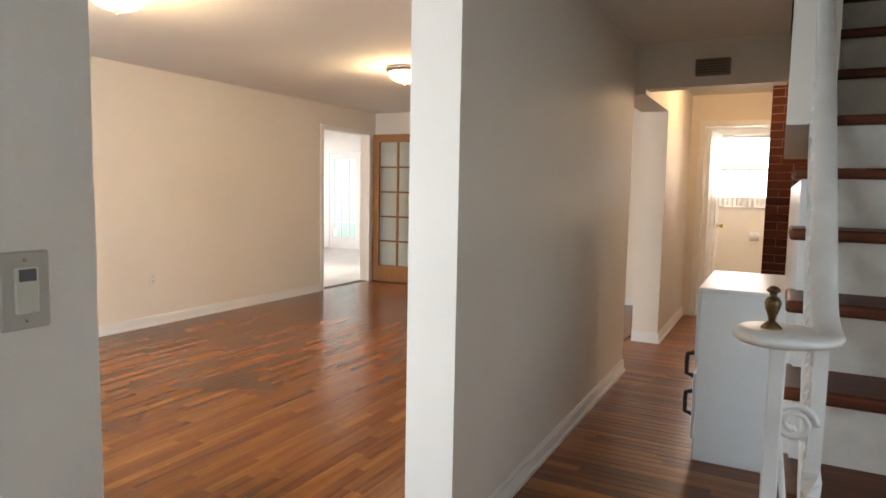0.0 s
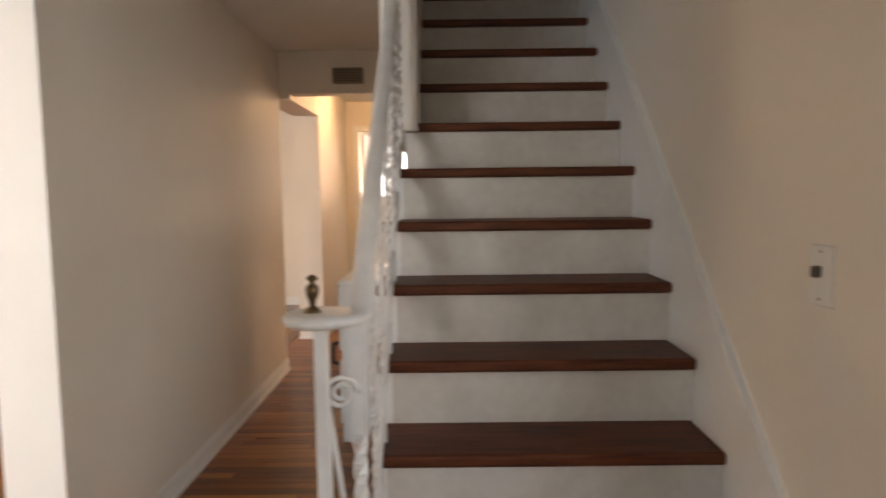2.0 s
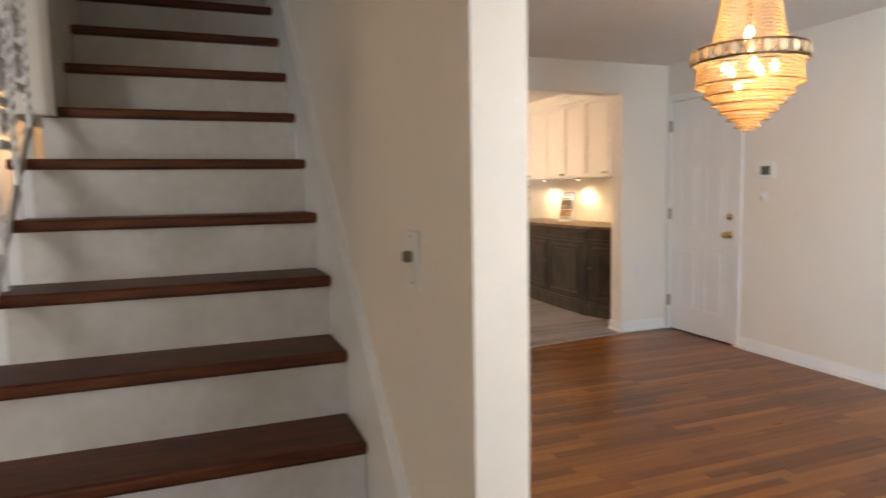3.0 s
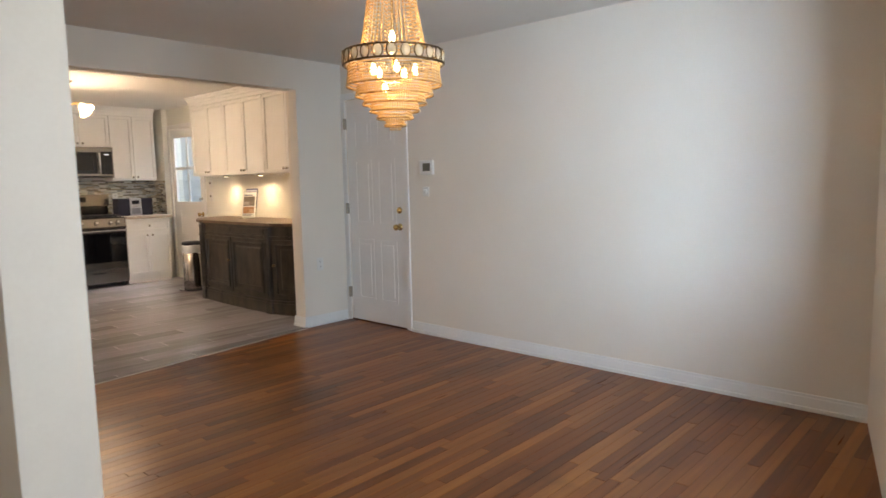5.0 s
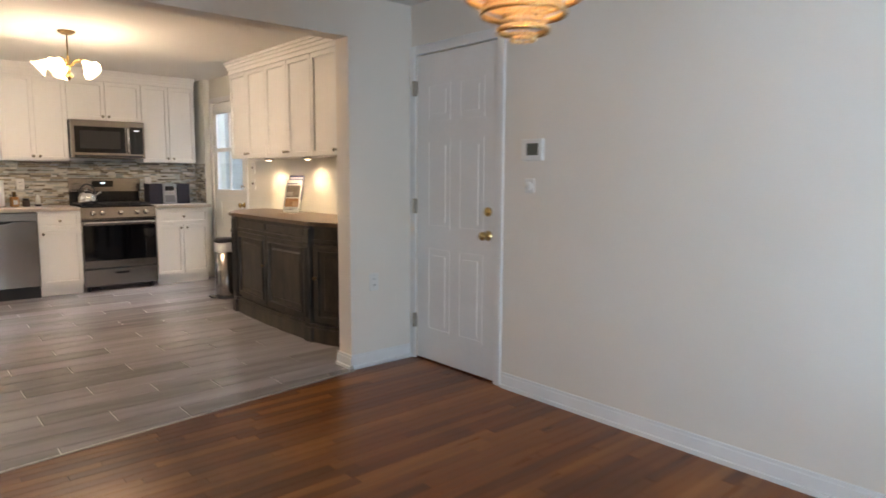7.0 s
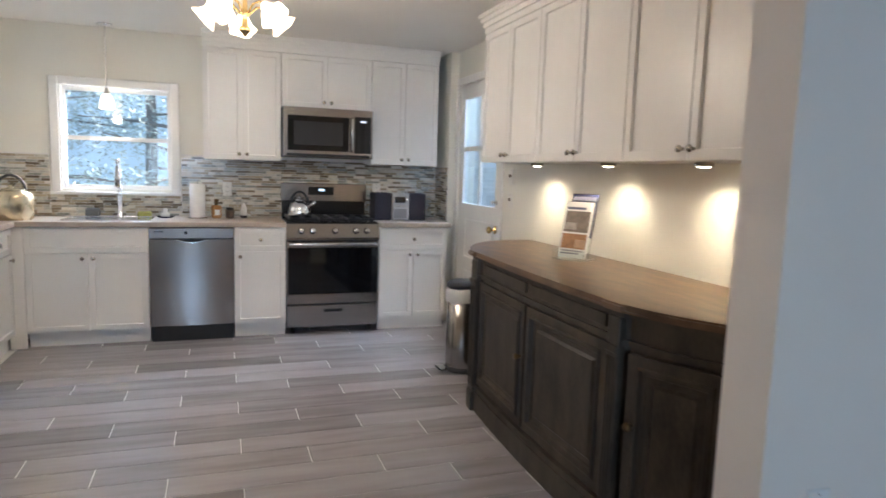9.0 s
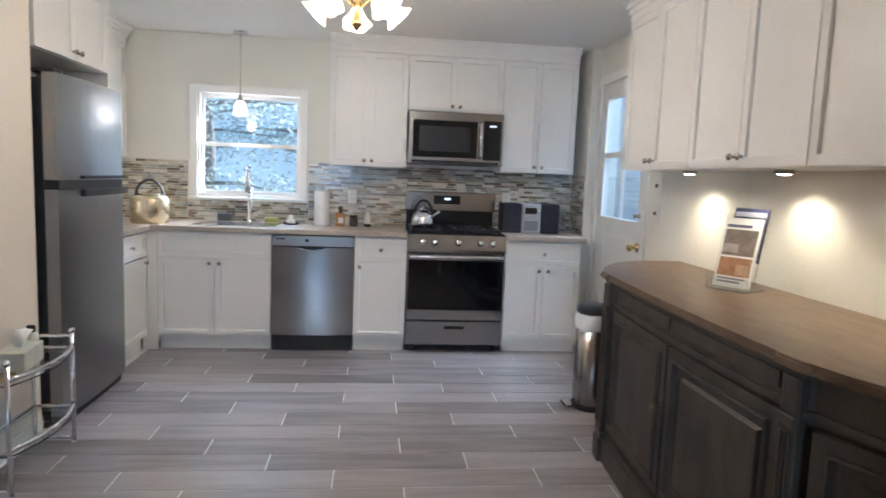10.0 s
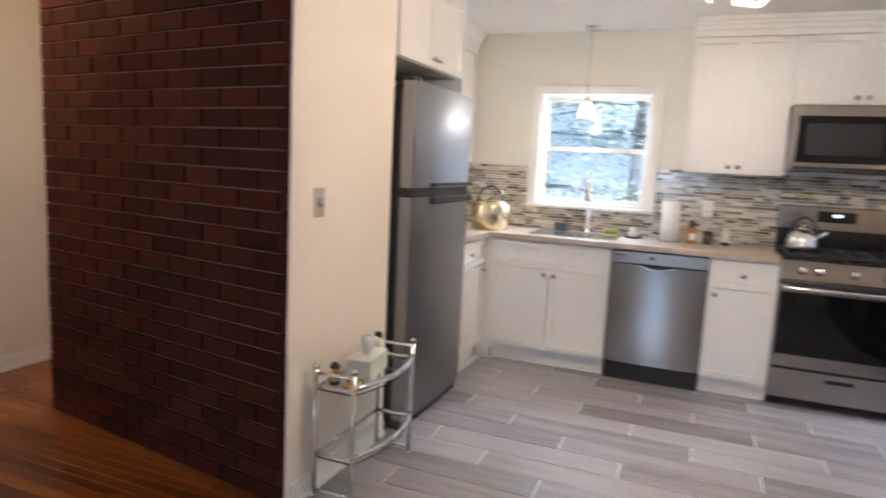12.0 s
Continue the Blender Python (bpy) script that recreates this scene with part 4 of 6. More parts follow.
part("badge", bx(0.035, -0.0055, 0.838, 0.10, -0.0035, 0.852), mat("badge_grey", (0.12, 0.12, 0.12), 0.4), dw)
part("indicator", bx(0.245, -0.0055, 0.825, 0.27, -0.0035, 0.845), BLACK, dw)
part("toe_kick", bx(0.01, 0.02, 0.0, 0.596, 0.05, 0.12), MATTEBLACK, dw)

# gas range
rg = thing("range", "stainless steel gas range with black oven glass", "range", (3.367, CF - 0.01, 0))
RW = 0.749
part("body", bx(0.003, 0.03, 0.055, RW - 0.003, 0.575, 0.90), DARKSTEEL, rg)
od = part("oven_door", bx(0.004, 0.0, 0.255, RW - 0.004, 0.03, 0.765, bev=0.004), STEEL, rg)
part("oven_glass", bx(0.012, -0.004, 0.335, RW - 0.012, 0.001, 0.715, bev=0.003), BLACKGLASS, od, "black oven window")
part("oven_handle", tube(bmesh.new(), [(0.03, 0.0, 0.742), (0.03, -0.045, 0.746), (0.06, -0.052, 0.746), (RW - 0.06, -0.052, 0.746), (RW - 0.03, -0.045, 0.746), (RW - 0.03, 0.0, 0.742)], 0.0125, 10), CHROME, od, "polished bar handle")
dr = part("drawer", bx(0.004, 0.002, 0.062, RW - 0.004, 0.03, 0.243, bev=0.004), STEEL, rg)
part("drawer_grip", bx(0.30, -0.002, 0.185, 0.45, 0.004, 0.208, bev=0.003), BLACK, dr, "dark recessed grip")
bm = bmesh.new()
extrude_poly(bm, [(0.03, 0.775), (-0.004, 0.775), (-0.004, 0.795), (0.022, 0.905), (0.06, 0.905)], 0.0, RW, "x")
panel = part("control_panel", bm, STEEL, rg)
for i, x in enumerate((0.115, 0.205, 0.385, 0.555, 0.645)):
    kn = part("knob", lathe(bmesh.new(), [(0, 0), (0.026, 0), (0.026, 0.006), (0.021, 0.010), (0.019, 0.034), (0.015, 0.037), (0, 0.037)], n=20), CHROME, panel, "silver burner knob")
    kn.matrix_basis = pose(x, 0.008, 0.848, 77)
part("cooktop", bx(0.003, 0.03, 0.901, RW - 0.003, 0.545, 0.916, bev=0.004), BLACK, rg)
for i, x0 in enumerate((0.03, 0.265, 0.50)):
    bm = bmesh.new()
    w = 0.22
    for q in ((x0, 0.07, x0 + w, 0.085), (x0, 0.515, x0 + w, 0.53), (x0, 0.085, x0 + 0.014, 0.515), (x0 + w - 0.014, 0.085, x0 + w, 0.515), (x0 + w / 2 - 0.007, 0.085, x0 + w / 2 + 0.007, 0.515), (x0 + 0.014, 0.29, x0 + w - 0.014, 0.304)):
        box(bm, q[0], q[1], 0.928, q[2], q[3], 0.946)
    for x in (x0 + 0.005, x0 + w - 0.016):
        for y in (0.075, 0.515):
            box(bm, x, y, 0.916, x + 0.011, y + 0.011, 0.928)
    part("grate", bm, MATTEBLACK, rg, "black cast iron grate")
for x, y in ((0.14, 0.19), (0.14, 0.41), (0.375, 0.30), (0.61, 0.19), (0.61, 0.41)):
    part("burner", lathe(bmesh.new(), [(0, 0.934), (0.03, 0.934), (0.036, 0.926), (0.05, 0.922), (0.05, 0.916), (0, 0.916)], x, y, 18), MATTEBLACK, rg)
bk = part("backguard", bx(0.01, 0.548, 0.90, RW - 0.01, 0.578, 1.205, bev=0.006), BLACK, rg)
part("backguard_face", bx(0.0, 0.535, 1.06, RW, 0.549, 1.215, bev=0.004), STEEL, bk, "stainless backguard face")
dp = part("display", bx(0.235, 0.530, 1.115, 0.455, 0.536, 1.185), BLACKGLASS, bk)
part("clock_digits", bx(0.325, 0.5285, 1.15, 0.372, 0.5302, 1.168), glowing("clock_blue", (0.6, 0.85, 1.0), 0.7), dp, "glowing pale blue clock bar")
for x in (0.04, RW - 0.07):
    for y in (0.06, 0.5):
        part("foot", bx(x, y, 0, x + 0.03, y + 0.03, 0.056), MATTEBLACK, rg)

# microwave above the range
mw = thing("microwave", "stainless steel over-range microwave with black glass door", "microwave", (3.357, 8.547, 1.435))
MW_, MH = 0.738, 0.402
part("body", bx(0.004, 0.03, 0.0, MW_ - 0.004, KYB - 8.547 - 0.002, MH), DARKSTEEL, mw)
part("front_frame", bx(0, 0, 0.0, MW_, 0.03, MH, bev=0.006), STEEL, mw)
part("door_glass", bx(0.035, -0.004, 0.055, 0.535, 0.001, 0.335, bev=0.003), BLACKGLASS, mw, "black door glass")
part("door_screen", bx(0.085, -0.0055, 0.10, 0.485, -0.0035, 0.29), mat("dark_mesh", (0.018, 0.018, 0.018), 0.3), mw)
part("control_panel", bx(0.582, -0.004, 0.045, 0.722, 0.001, 0.345, bev=0.003), BLACKGLASS, mw)
part("clock_digits", bx(0.63, -0.0055, 0.30, 0.68, -0.0035, 0.312), glowing("clock_white", (0.8, 0.9, 1.0), 0.5), mw, "glowing pale clock bar")
part("handle", tube(bmesh.new(), [(0.558, 0.0, 0.06), (0.558, -0.034, 0.075), (0.558, -0.036, 0.20), (0.558, -0.034, 0.315), (0.558, 0.0, 0.33)], 0.0105, 10), CHROME, mw, "polished vertical handle")
part("vent_strip", bx(0.03, -0.002, 0.008, MW_ - 0.03, 0.002, 0.03), MATTEBLACK, mw)

# sideboard
OUT = [(4.236, 6.44), (4.216, 6.445), (4.228, 6.535), (4.252, 6.54), (4.290, 6.66), (4.335, 6.75), (4.41, 6.85), (4.50, 6.93), (4.62, 6.985), (4.845, 7.0),
       (4.845, 4.55), (4.62, 4.56), (4.52, 4.59), (4.42, 4.64), (4.34, 4.71), (4.275, 4.81), (4.235, 4.92), (4.215, 5.03), (4.192, 5.035), (4.186, 5.125), (4.206, 5.13), (4.196, 5.45), (4.200, 5.80), (4.215, 6.15)]


def front_x(y):
    """Where the free front of the sideboard stands at y."""
    line = sorted((q, p) for p, q in OUT if p < 4.7)
    for (ya, xa), (yb, xb) in zip(line, line[1:]):
        if ya <= y <= yb:
            return xa + (xb - xa) * (y - ya) / max(yb - ya, 1e-6)
    return 4.3


def inset(pts, d):
    """The outline pushed inwards by d on its free sides."""
    out = []
    for x, y in pts:
        k = 0 if x > 4.83 else d
        out.append((x + k * (1 if x < 4.7 else 0), y - d * (y - 5.8) / 1.2 * (0.9 if abs(y - 5.8) > 0.7 else 0.0)))
    return out


sb = thing("sideboard", "grey-washed carved wooden sideboard with bowed ends and a honey top", "sideboard", (0, 0, 0))
part("plinth", extrude_poly(bmesh.new(), inset(OUT, -0.006), 0.0, 0.115), BUFFETWOOD, sb)
part("plinth_moulding", extrude_poly(bmesh.new(), inset(OUT, 0.004), 0.1155, 0.14), BUFFETWOOD, sb)
part("carcass", extrude_poly(bmesh.new(), inset(OUT, 0.028), 0.1405, 0.765), BUFFETWOOD, sb)
part("waist_moulding", extrude_poly(bmesh.new(), inset(OUT, 0.010), 0.7655, 0.785), BUFFETWOOD, sb)
part("frieze", extrude_poly(bmesh.new(), inset(OUT, 0.022), 0.7855, 0.868), BUFFETWOOD, sb)
part("cornice", extrude_poly(bmesh.new(), inset(OUT, 0.004), 0.8685, 0.888), BUFFETWOOD, sb)
bm = extrude_poly(bmesh.new(), inset(OUT, -0.022), 0.8885, 0.918)
bmesh.ops.bevel(bm, geom=[e for e in bm.edges if abs(e.verts[0].co.z - e.verts[1].co.z) < 1e-6], offset=0.007, segments=2, affect="EDGES")
part("top", bm, BUFFETTOP, sb, "honey brown wooden top")


def carved_door(p0, p1, z0, z1, knob_at, name="door"):
    """A framed and fielded panel that stands on the line p0-p1, facing the room."""
    a, b = Vector((*p0, 0)), Vector((*p1, 0))
    w = (b - a).length
    bm = bmesh.new()
    box(bm, 0.004, -0.024, z0, w - 0.004, 0.0, z1)
    bm.faces.ensure_lookup_table()
    bmesh.ops.recalc_face_normals(bm, faces=bm.faces)
    front = [f for f in bm.faces if f.normal.y < -0.9]
    for thick, deep in ((0.052, 0.0), (0.004, 0.008), (0.010, 0.002), (0.008, -0.022), (0.016, 0.0), (0.004, -0.004), (0.030, 0.0), (0.016, 0.010)):
        if w > 0.3 or thick < 0.03 or thick > 0.04:
            bmesh.ops.inset_region(bm, faces=front, thickness=thick, depth=deep)
    d = part(name, bm, BUFFETWOOD, sb, "grey-washed fielded panel")
    d.matrix_basis = Matrix.Translation(a) @ Matrix.Rotation(math.atan2((b - a).y, (b - a).x), 4, "Z")
    if knob_at:
        k = part("knob", lathe(bmesh.new(), [(0, 0), (0.010, 0), (0.008, 0.012), (0.016, 0.020), (0.014, 0.030), (0, 0.034)], n=14), BRONZE, d, "aged metal knob")
        k.matrix_basis = pose(knob_at * w, -0.024, 0.50, 90)
    return d




def door_between(ya, yb, knob_at, name="door"):
    """A carved leaf between two places along the front."""
    return carved_door((front_x(ya) + 0.028, ya), (front_x(yb) + 0.028, yb), 0.165, 0.75, knob_at, name)


door_between(6.43, 5.80, 0.95)
door_between(5.79, 5.14, 0.0)
carved_door((front_x(5.01), 5.01), (front_x(4.69), 4.69), 0.165, 0.75, 0.08)
door_between(6.85, 6.56, 0.0, "end_panel")
for y in (5.08, 6.49):
    x = front_x(y)
    bm = bx(x - 0.002, y - 0.036, 0.141, x + 0.03, y + 0.036, 0.867, bev=0.008, seg=2)
    for dy in (-0.018, 0.0, 0.018):
        box(bm, x - 0.009, y + dy - 0.005, 0.19, x - 0.001, y + dy + 0.005, 0.72, bev=0.002)
    box(bm, x - 0.010, y - 0.034, 0.735, x, y + 0.034, 0.765, bev=0.004)
    part("pilaster", bm, BUFFETWOOD, sb, "fluted corner pilaster")
for ya, yb in ((6.40, 5.82), (5.77, 5.17)):
    xa, xb = front_x(ya) + 0.022, front_x(yb) + 0.022
    pa = part("frieze_panel", bx(0, -0.010, 0.802, math.hypot(xb - xa, yb - ya), 0.0, 0.853, bev=0.004, seg=2), BUFFETWOOD, sb)
    pa.matrix_basis = Matrix.Translation((xa, ya, 0)) @ Matrix.Rotation(math.atan2(yb - ya, xb - xa), 4, "Z")

# lamps below the wall cabinets
for y in (6.75, 5.98, 5.30, 4.90):
    pk = thing("puck_light", "small round under-cabinet puck light, switched on", "puck light", (4.72, y, UZS), 0, "under-cabinet lights")
    part("housing", lathe(bmesh.new(), [(0, -0.001), (0.036, -0.001), (0.038, -0.014), (0.03, -0.018), (0, -0.018)], n=20), NICKEL, pk)
    part("lens", lathe(bmesh.new(), [(0.028, -0.0185), (0.02, -0.022), (0, -0.024)], n=20), PUCKGLOW, pk)
    s = new("puck_beam", bpy.data.lights.new("puck_beam", "SPOT"))
    s.data.energy, s.data.color, s.data.spot_size, s.data.spot_blend, s.data.shadow_soft_size = 4.2, (1.0, 0.82, 0.52), radians(125), 0.7, 0.02
    s.matrix_world = look((4.72, y, UZS - 0.03), (4.78, y, 0.9))

# brochure holder
br = thing("brochure_stand", "clear acrylic stand with printed property brochures", "brochure stand", (4.60, 6.08, 0.918), -58)
br.scale = (1.25, 1.25, 1.25)
part("back", bx(-0.07, 0.0, 0.01, 0.07, 0.003, 0.26), CLEARGLASS, br).rotation_euler = (radians(-16), 0, 0)
part("foot", bx(-0.07, -0.03, 0.0, 0.07, 0.085, 0.003), CLEARGLASS, br)
part("lip", bx(-0.07, -0.033, 0.0, 0.07, -0.030, 0.045), CLEARGLASS, br)
WHITEPAPER = mat("white_paper", (0.75, 0.75, 0.73), 0.5)
sh = part("brochure", bx(-0.062, -0.012, 0.008, 0.062, -0.004, 0.245), WHITEPAPER, br, "printed brochure with two interior photographs")
sh.rotation_euler = (radians(-16), 0, 0)
for q, c in (((-0.055, 0.115, 0.055, 0.205), (0.20, 0.165, 0.14)), ((-0.055, 0.125, 0.0, 0.155), (0.36, 0.33, 0.30)), ((-0.055, 0.045, 0.055, 0.108), (0.42, 0.22, 0.10)), ((0.005, 0.05, 0.05, 0.085), (0.55, 0.36, 0.22)), ((-0.055, 0.212, 0.03, 0.222), (0.10, 0.12, 0.2)), ((-0.05, 0.022, 0.03, 0.028), (0.3, 0.3, 0.34)), ((-0.05, 0.033, 0.045, 0.038), (0.3, 0.3, 0.34))):
    part("print", bx(q[0], -0.0128 - 0.0004 * q[1], q[1], q[2], -0.0118, q[3]), mottled("print_ink", tuple(v * 0.6 for v in c), c, 40, 0.5, 0), sh)
sh = part("brochure", bx(-0.05, 0.006, 0.10, 0.066, 0.010, 0.285), mat("navy_paper", (0.04, 0.045, 0.13), 0.4), br, "dark blue brochure behind")
sh.rotation_euler = (radians(-16), 0, 0)
part("print", bx(-0.045, 0.0045, 0.255, 0.06, 0.0055, 0.272), mat("pale_print", (0.5, 0.5, 0.62), 0.5), sh)

# pedal bin
tb = thing("pedal_bin", "slim brushed steel pedal bin with black lid and liner showing", "bin", (4.44, 7.19, 0))
tb.scale = (0.88, 0.88, 0.97)
part("body", lathe(bmesh.new(), [(0, 0.03), (0.128, 0.03), (0.130, 0.04), (0.130, 0.56), (0, 0.56)], n=36), STEEL, tb)
bm = lathe(bmesh.new(), [(0.131, 0.49), (0.137, 0.50), (0.138, 0.55), (0.134, 0.588), (0.12, 0.590), (0, 0.588)], n=40)
for v in bm.verts:
    v.co.x += 0.004 * math.sin(v.co.y * 90 + v.co.z * 60)
    v.co.z += 0.012 * math.sin(v.co.x * 40 + v.co.y * 30)
part("liner", bm, mottled("white_liner", (0.78, 0.78, 0.76), (0.86, 0.86, 0.85), 30, 0.45, 0.5), tb, "white bin liner folded over the rim")
part("lid", lathe(bmesh.new(), [(0, 0.592), (0.128, 0.592), (0.136, 0.600), (0.134, 0.625), (0.115, 0.640), (0, 0.646)], n=36), mat("navy_black_lid", (0.012, 0.014, 0.022), 0.3), tb)
part("base", lathe(bmesh.new(), [(0, 0), (0.132, 0), (0.137, 0.008), (0.134, 0.032), (0, 0.032)], n=36), MATTEBLACK, tb)
part("pedal", bx(-0.20, -0.07, 0.012, -0.13, 0.07, 0.028, bev=0.007), CHROME, tb)

# chrome and glass trolley
ct = thing("serving_cart", "small chrome two-tier cart with glass shelves", "cart", (0, 0, 0))
CX0, CX1, CY0, CY1 = 1.535, 1.71, 6.16, 6.70
for x in (CX0, CX1):
    for y in (CY0, CY1):
        lg = part("leg", tube(bmesh.new(), [(x, y, 0.012), (x, y, 0.545)], 0.0105, 10), CHROME, ct)
        part("cap", lathe(bmesh.new(), [(0, 0.545), (0.014, 0.545), (0.015, 0.556), (0.010, 0.565), (0, 0.566)], x, y, 12), CHROME, lg)
        part("foot", lathe(bmesh.new(), [(0, 0), (0.013, 0), (0.013, 0.012), (0, 0.012)], x, y, 12), CHROME, lg)
for z in (0.17, 0.455):
    bowed = [(CX1 + 0.055 * math.sin(math.pi * i / 12), CY0 + (CY1 - CY0) * i / 12) for i in range(13)]
    bm = extrude_poly(bmesh.new(), [(CX0, CY0)] + bowed + [(CX0, CY1)], z, z + 0.006)
    part("shelf", bm, CLEARGLASS, ct, "clear glass shelf")
    part("front_rail", tube(bmesh.new(), [(x, y, z + 0.03) for x, y in bowed], 0.012, 8), CHROME, ct, "bowed chrome rail")
    for q in (((CX0, CY0), (CX1, CY0)), ((CX0, CY1), (CX1, CY1)), ((CX0, CY0), (CX0, CY1))):
        part("rail", tube(bmesh.new(), [(*q[0], z + 0.015), (*q[1], z + 0.015)], 0.008, 8), CHROME, ct)
for y in (CY0, CY1):
    part("rail", tube(bmesh.new(), [(CX0, y, 0.03), (CX1, y, 0.03)], 0.008, 8), CHROME, ct)
    part("rail", tube(bmesh.new(), [(CX0, y, 0.525), (CX1, y, 0.525)], 0.008, 8), CHROME, ct)

tx = thing("tissue_box", "pale blue patterned tissue box with a tissue pulled up", "tissue box", (1.62, 6.43, 0.461), 8)
part("box", bx(-0.055, -0.11, 0, 0.055, 0.11, 0.085, bev=0.002), mottled("tissue_print", (0.48, 0.55, 0.53), (0.68, 0.66, 0.58), 18, 0.5, 0), tx)
bm = bmesh.new()
lathe(bm, [(0.012, 0.085), (0.025, 0.12), (0.035, 0.155), (0.012, 0.165)], 0, 0.0, 14, wave=lambda u, z: 1 + 0.5 * math.sin(u * 19 + z * 40))
part("tissue", bm, WHITEPAPER, tx)
bt = thing("bottle", "small white pump bottle with black cap", "bottle", (1.60, 6.575, 0.461))
part("body", lathe(bmesh.new(), [(0, 0), (0.024, 0), (0.026, 0.05), (0.024, 0.10), (0.012, 0.112), (0, 0.112)], n=16), PLASTIC, bt)
part("cap", bx(-0.025, -0.01, 0.1125, 0.012, 0.01, 0.145, bev=0.006), MATTEBLACK, bt)
bt = thing("bottle", "small dark bottle with gold label", "bottle", (1.575, 6.24, 0.461))
part("body", lathe(bmesh.new(), [(0, 0), (0.022, 0), (0.023, 0.075), (0.012, 0.09), (0, 0.09)], n=16), MATTEBLACK, bt)
part("label", lathe(bmesh.new(), [(0.0235, 0.015), (0.0235, 0.07)], n=16), BRASS, bt, "gold label")
bt = thing("card_holder", "small gold card holder on the glass shelf", "card holder", (1.65, 6.25, 0.461), 10)
part("tray", bx(-0.03, -0.045, 0, 0.03, 0.045, 0.018, bev=0.003), BRASS, bt)


# ---- things on the worktops ----
def kettle(place, turn, body, label, r=0.095, h=0.13):
    k = thing("kettle", label, "kettle", place, turn, "kettles")
    part("body", lathe(bmesh.new(), [(0, 0), (r * 0.96, 0), (r, 0.012), (r * 0.97, h * 0.45), (r * 0.80, h * 0.78), (r * 0.42, h), (0, h)], n=28), body, k)
    part("lid", lathe(bmesh.new(), [(r * 0.42, h), (r * 0.38, h + 0.010), (0.01, h + 0.016), (0.012, h + 0.028), (0, h + 0.032)], n=20), body, k)
    part("handle", tube(bmesh.new(), [(math.cos(math.pi * i / 14) * r * 0.86, 0, h * 0.62 + math.sin(math.pi * i / 14) * h * 0.95) for i in range(15)], 0.009, 8), MATTEBLACK, k, "black arched handle")
    part("spout", tube(bmesh.new(), [(r * 0.8, 0, h * 0.55), (r * 1.2, 0, h * 0.78), (r * 1.42, 0, h * 0.98)], [0.022, 0.016, 0.011], 10), body, k)
    return k


kettle((3.50, 8.62, 0.946), -30, CHROME, "polished steel whistling kettle on the range")
pot = thing("stockpot", "tall polished steel pot with arched black handle", "pot", (1.47, 8.50, 0.917), 35)
part("body", lathe(bmesh.new(), [(0, 0), (0.125, 0), (0.135, 0.012), (0.135, 0.17), (0.125, 0.195), (0.09, 0.21), (0, 0.21)], n=32), CHAMPAGNE, pot, "pale gold polished metal body")
part("lid", lathe(bmesh.new(), [(0.095, 0.21), (0.08, 0.222), (0.02, 0.228), (0.018, 0.245), (0, 0.248)], n=24), CHAMPAGNE, pot)
part("handle", tube(bmesh.new(), [(math.cos(math.pi * i / 14) * 0.095, 0, 0.20 + math.sin(math.pi * i / 14) * 0.115) for i in range(15)], 0.010, 8), MATTEBLACK, pot)

st = thing("stereo", "compact stereo with silver unit and two dark speakers", "stereo", (4.36, 8.70, 0.917))
sp = mottled("speaker_cloth", (0.018, 0.016, 0.026), (0.028, 0.025, 0.038), 60, 0.8, 0.3)
for x in (-0.225, 0.085):
    part("speaker", bx(x, -0.10, 0, x + 0.15, 0.10, 0.235, bev=0.005), sp, st, "dark purple-grey speaker box")
u = part("unit", bx(-0.07, -0.11, 0, 0.08, 0.10, 0.235, bev=0.006), mottled("silver_plastic", (0.36, 0.36, 0.37), (0.44, 0.44, 0.45), 10, 0.3), st)
part("display", bx(-0.05, -0.1125, 0.155, 0.045, -0.109, 0.205), BLACKGLASS, u)
part("tape_deck", bx(-0.055, -0.1125, 0.02, 0.06, -0.109, 0.10), mat("grey_deck", (0.2, 0.2, 0.21), 0.35), u)
part("dial", lathe(bmesh.new(), [(0, 0), (0.014, 0), (0.012, 0.014), (0, 0.014)], n=14), CHROME, u).matrix_basis = pose(0.06, -0.11, 0.18, 90)
for i in range(4):
    part("button", bx(-0.05 + i * 0.025, -0.1125, 0.118, -0.034 + i * 0.025, -0.109, 0.132), CHROME, u)

pt_ = thing("paper_towel_roll", "white paper towel roll standing on the worktop", "paper towels", (2.70, 8.74, 0.917))
part("base", lathe(bmesh.new(), [(0, 0), (0.075, 0), (0.075, 0.008), (0, 0.008)], n=24), CHROME, pt_)
part("roll", lathe(bmesh.new(), [(0.018, 0.009), (0.060, 0.009), (0.061, 0.275), (0.018, 0.275)], n=28), mottled("paper", (0.74, 0.73, 0.72), (0.8, 0.79, 0.78), 20, 0.9, 0.3), pt_)
part("pole", lathe(bmesh.new(), [(0, 0.008), (0.006, 0.008), (0.006, 0.29), (0.011, 0.297), (0, 0.303)], n=10), CHROME, pt_)
sj = thing("soap_bottle", "amber square soap bottle with cork top", "bottle", (2.845, 8.74, 0.917), 12)
part("body", bx(-0.035, -0.03, 0, 0.035, 0.03, 0.105, bev=0.008), mottled("amber_soap", (0.42, 0.20, 0.07), (0.5, 0.28, 0.12), 12, 0.2, 0), sj)
part("label", bx(-0.02, -0.032, 0.025, 0.02, -0.0295, 0.07), WHITEPAPER, sj)
part("cap", lathe(bmesh.new(), [(0, 0.105), (0.014, 0.105), (0.014, 0.135), (0.02, 0.138), (0.02, 0.155), (0, 0.157)], n=14), BRONZE, sj)
jr = thing("spice_jar", "small glass jar with dark lid", "jar", (2.95, 8.76, 0.917))
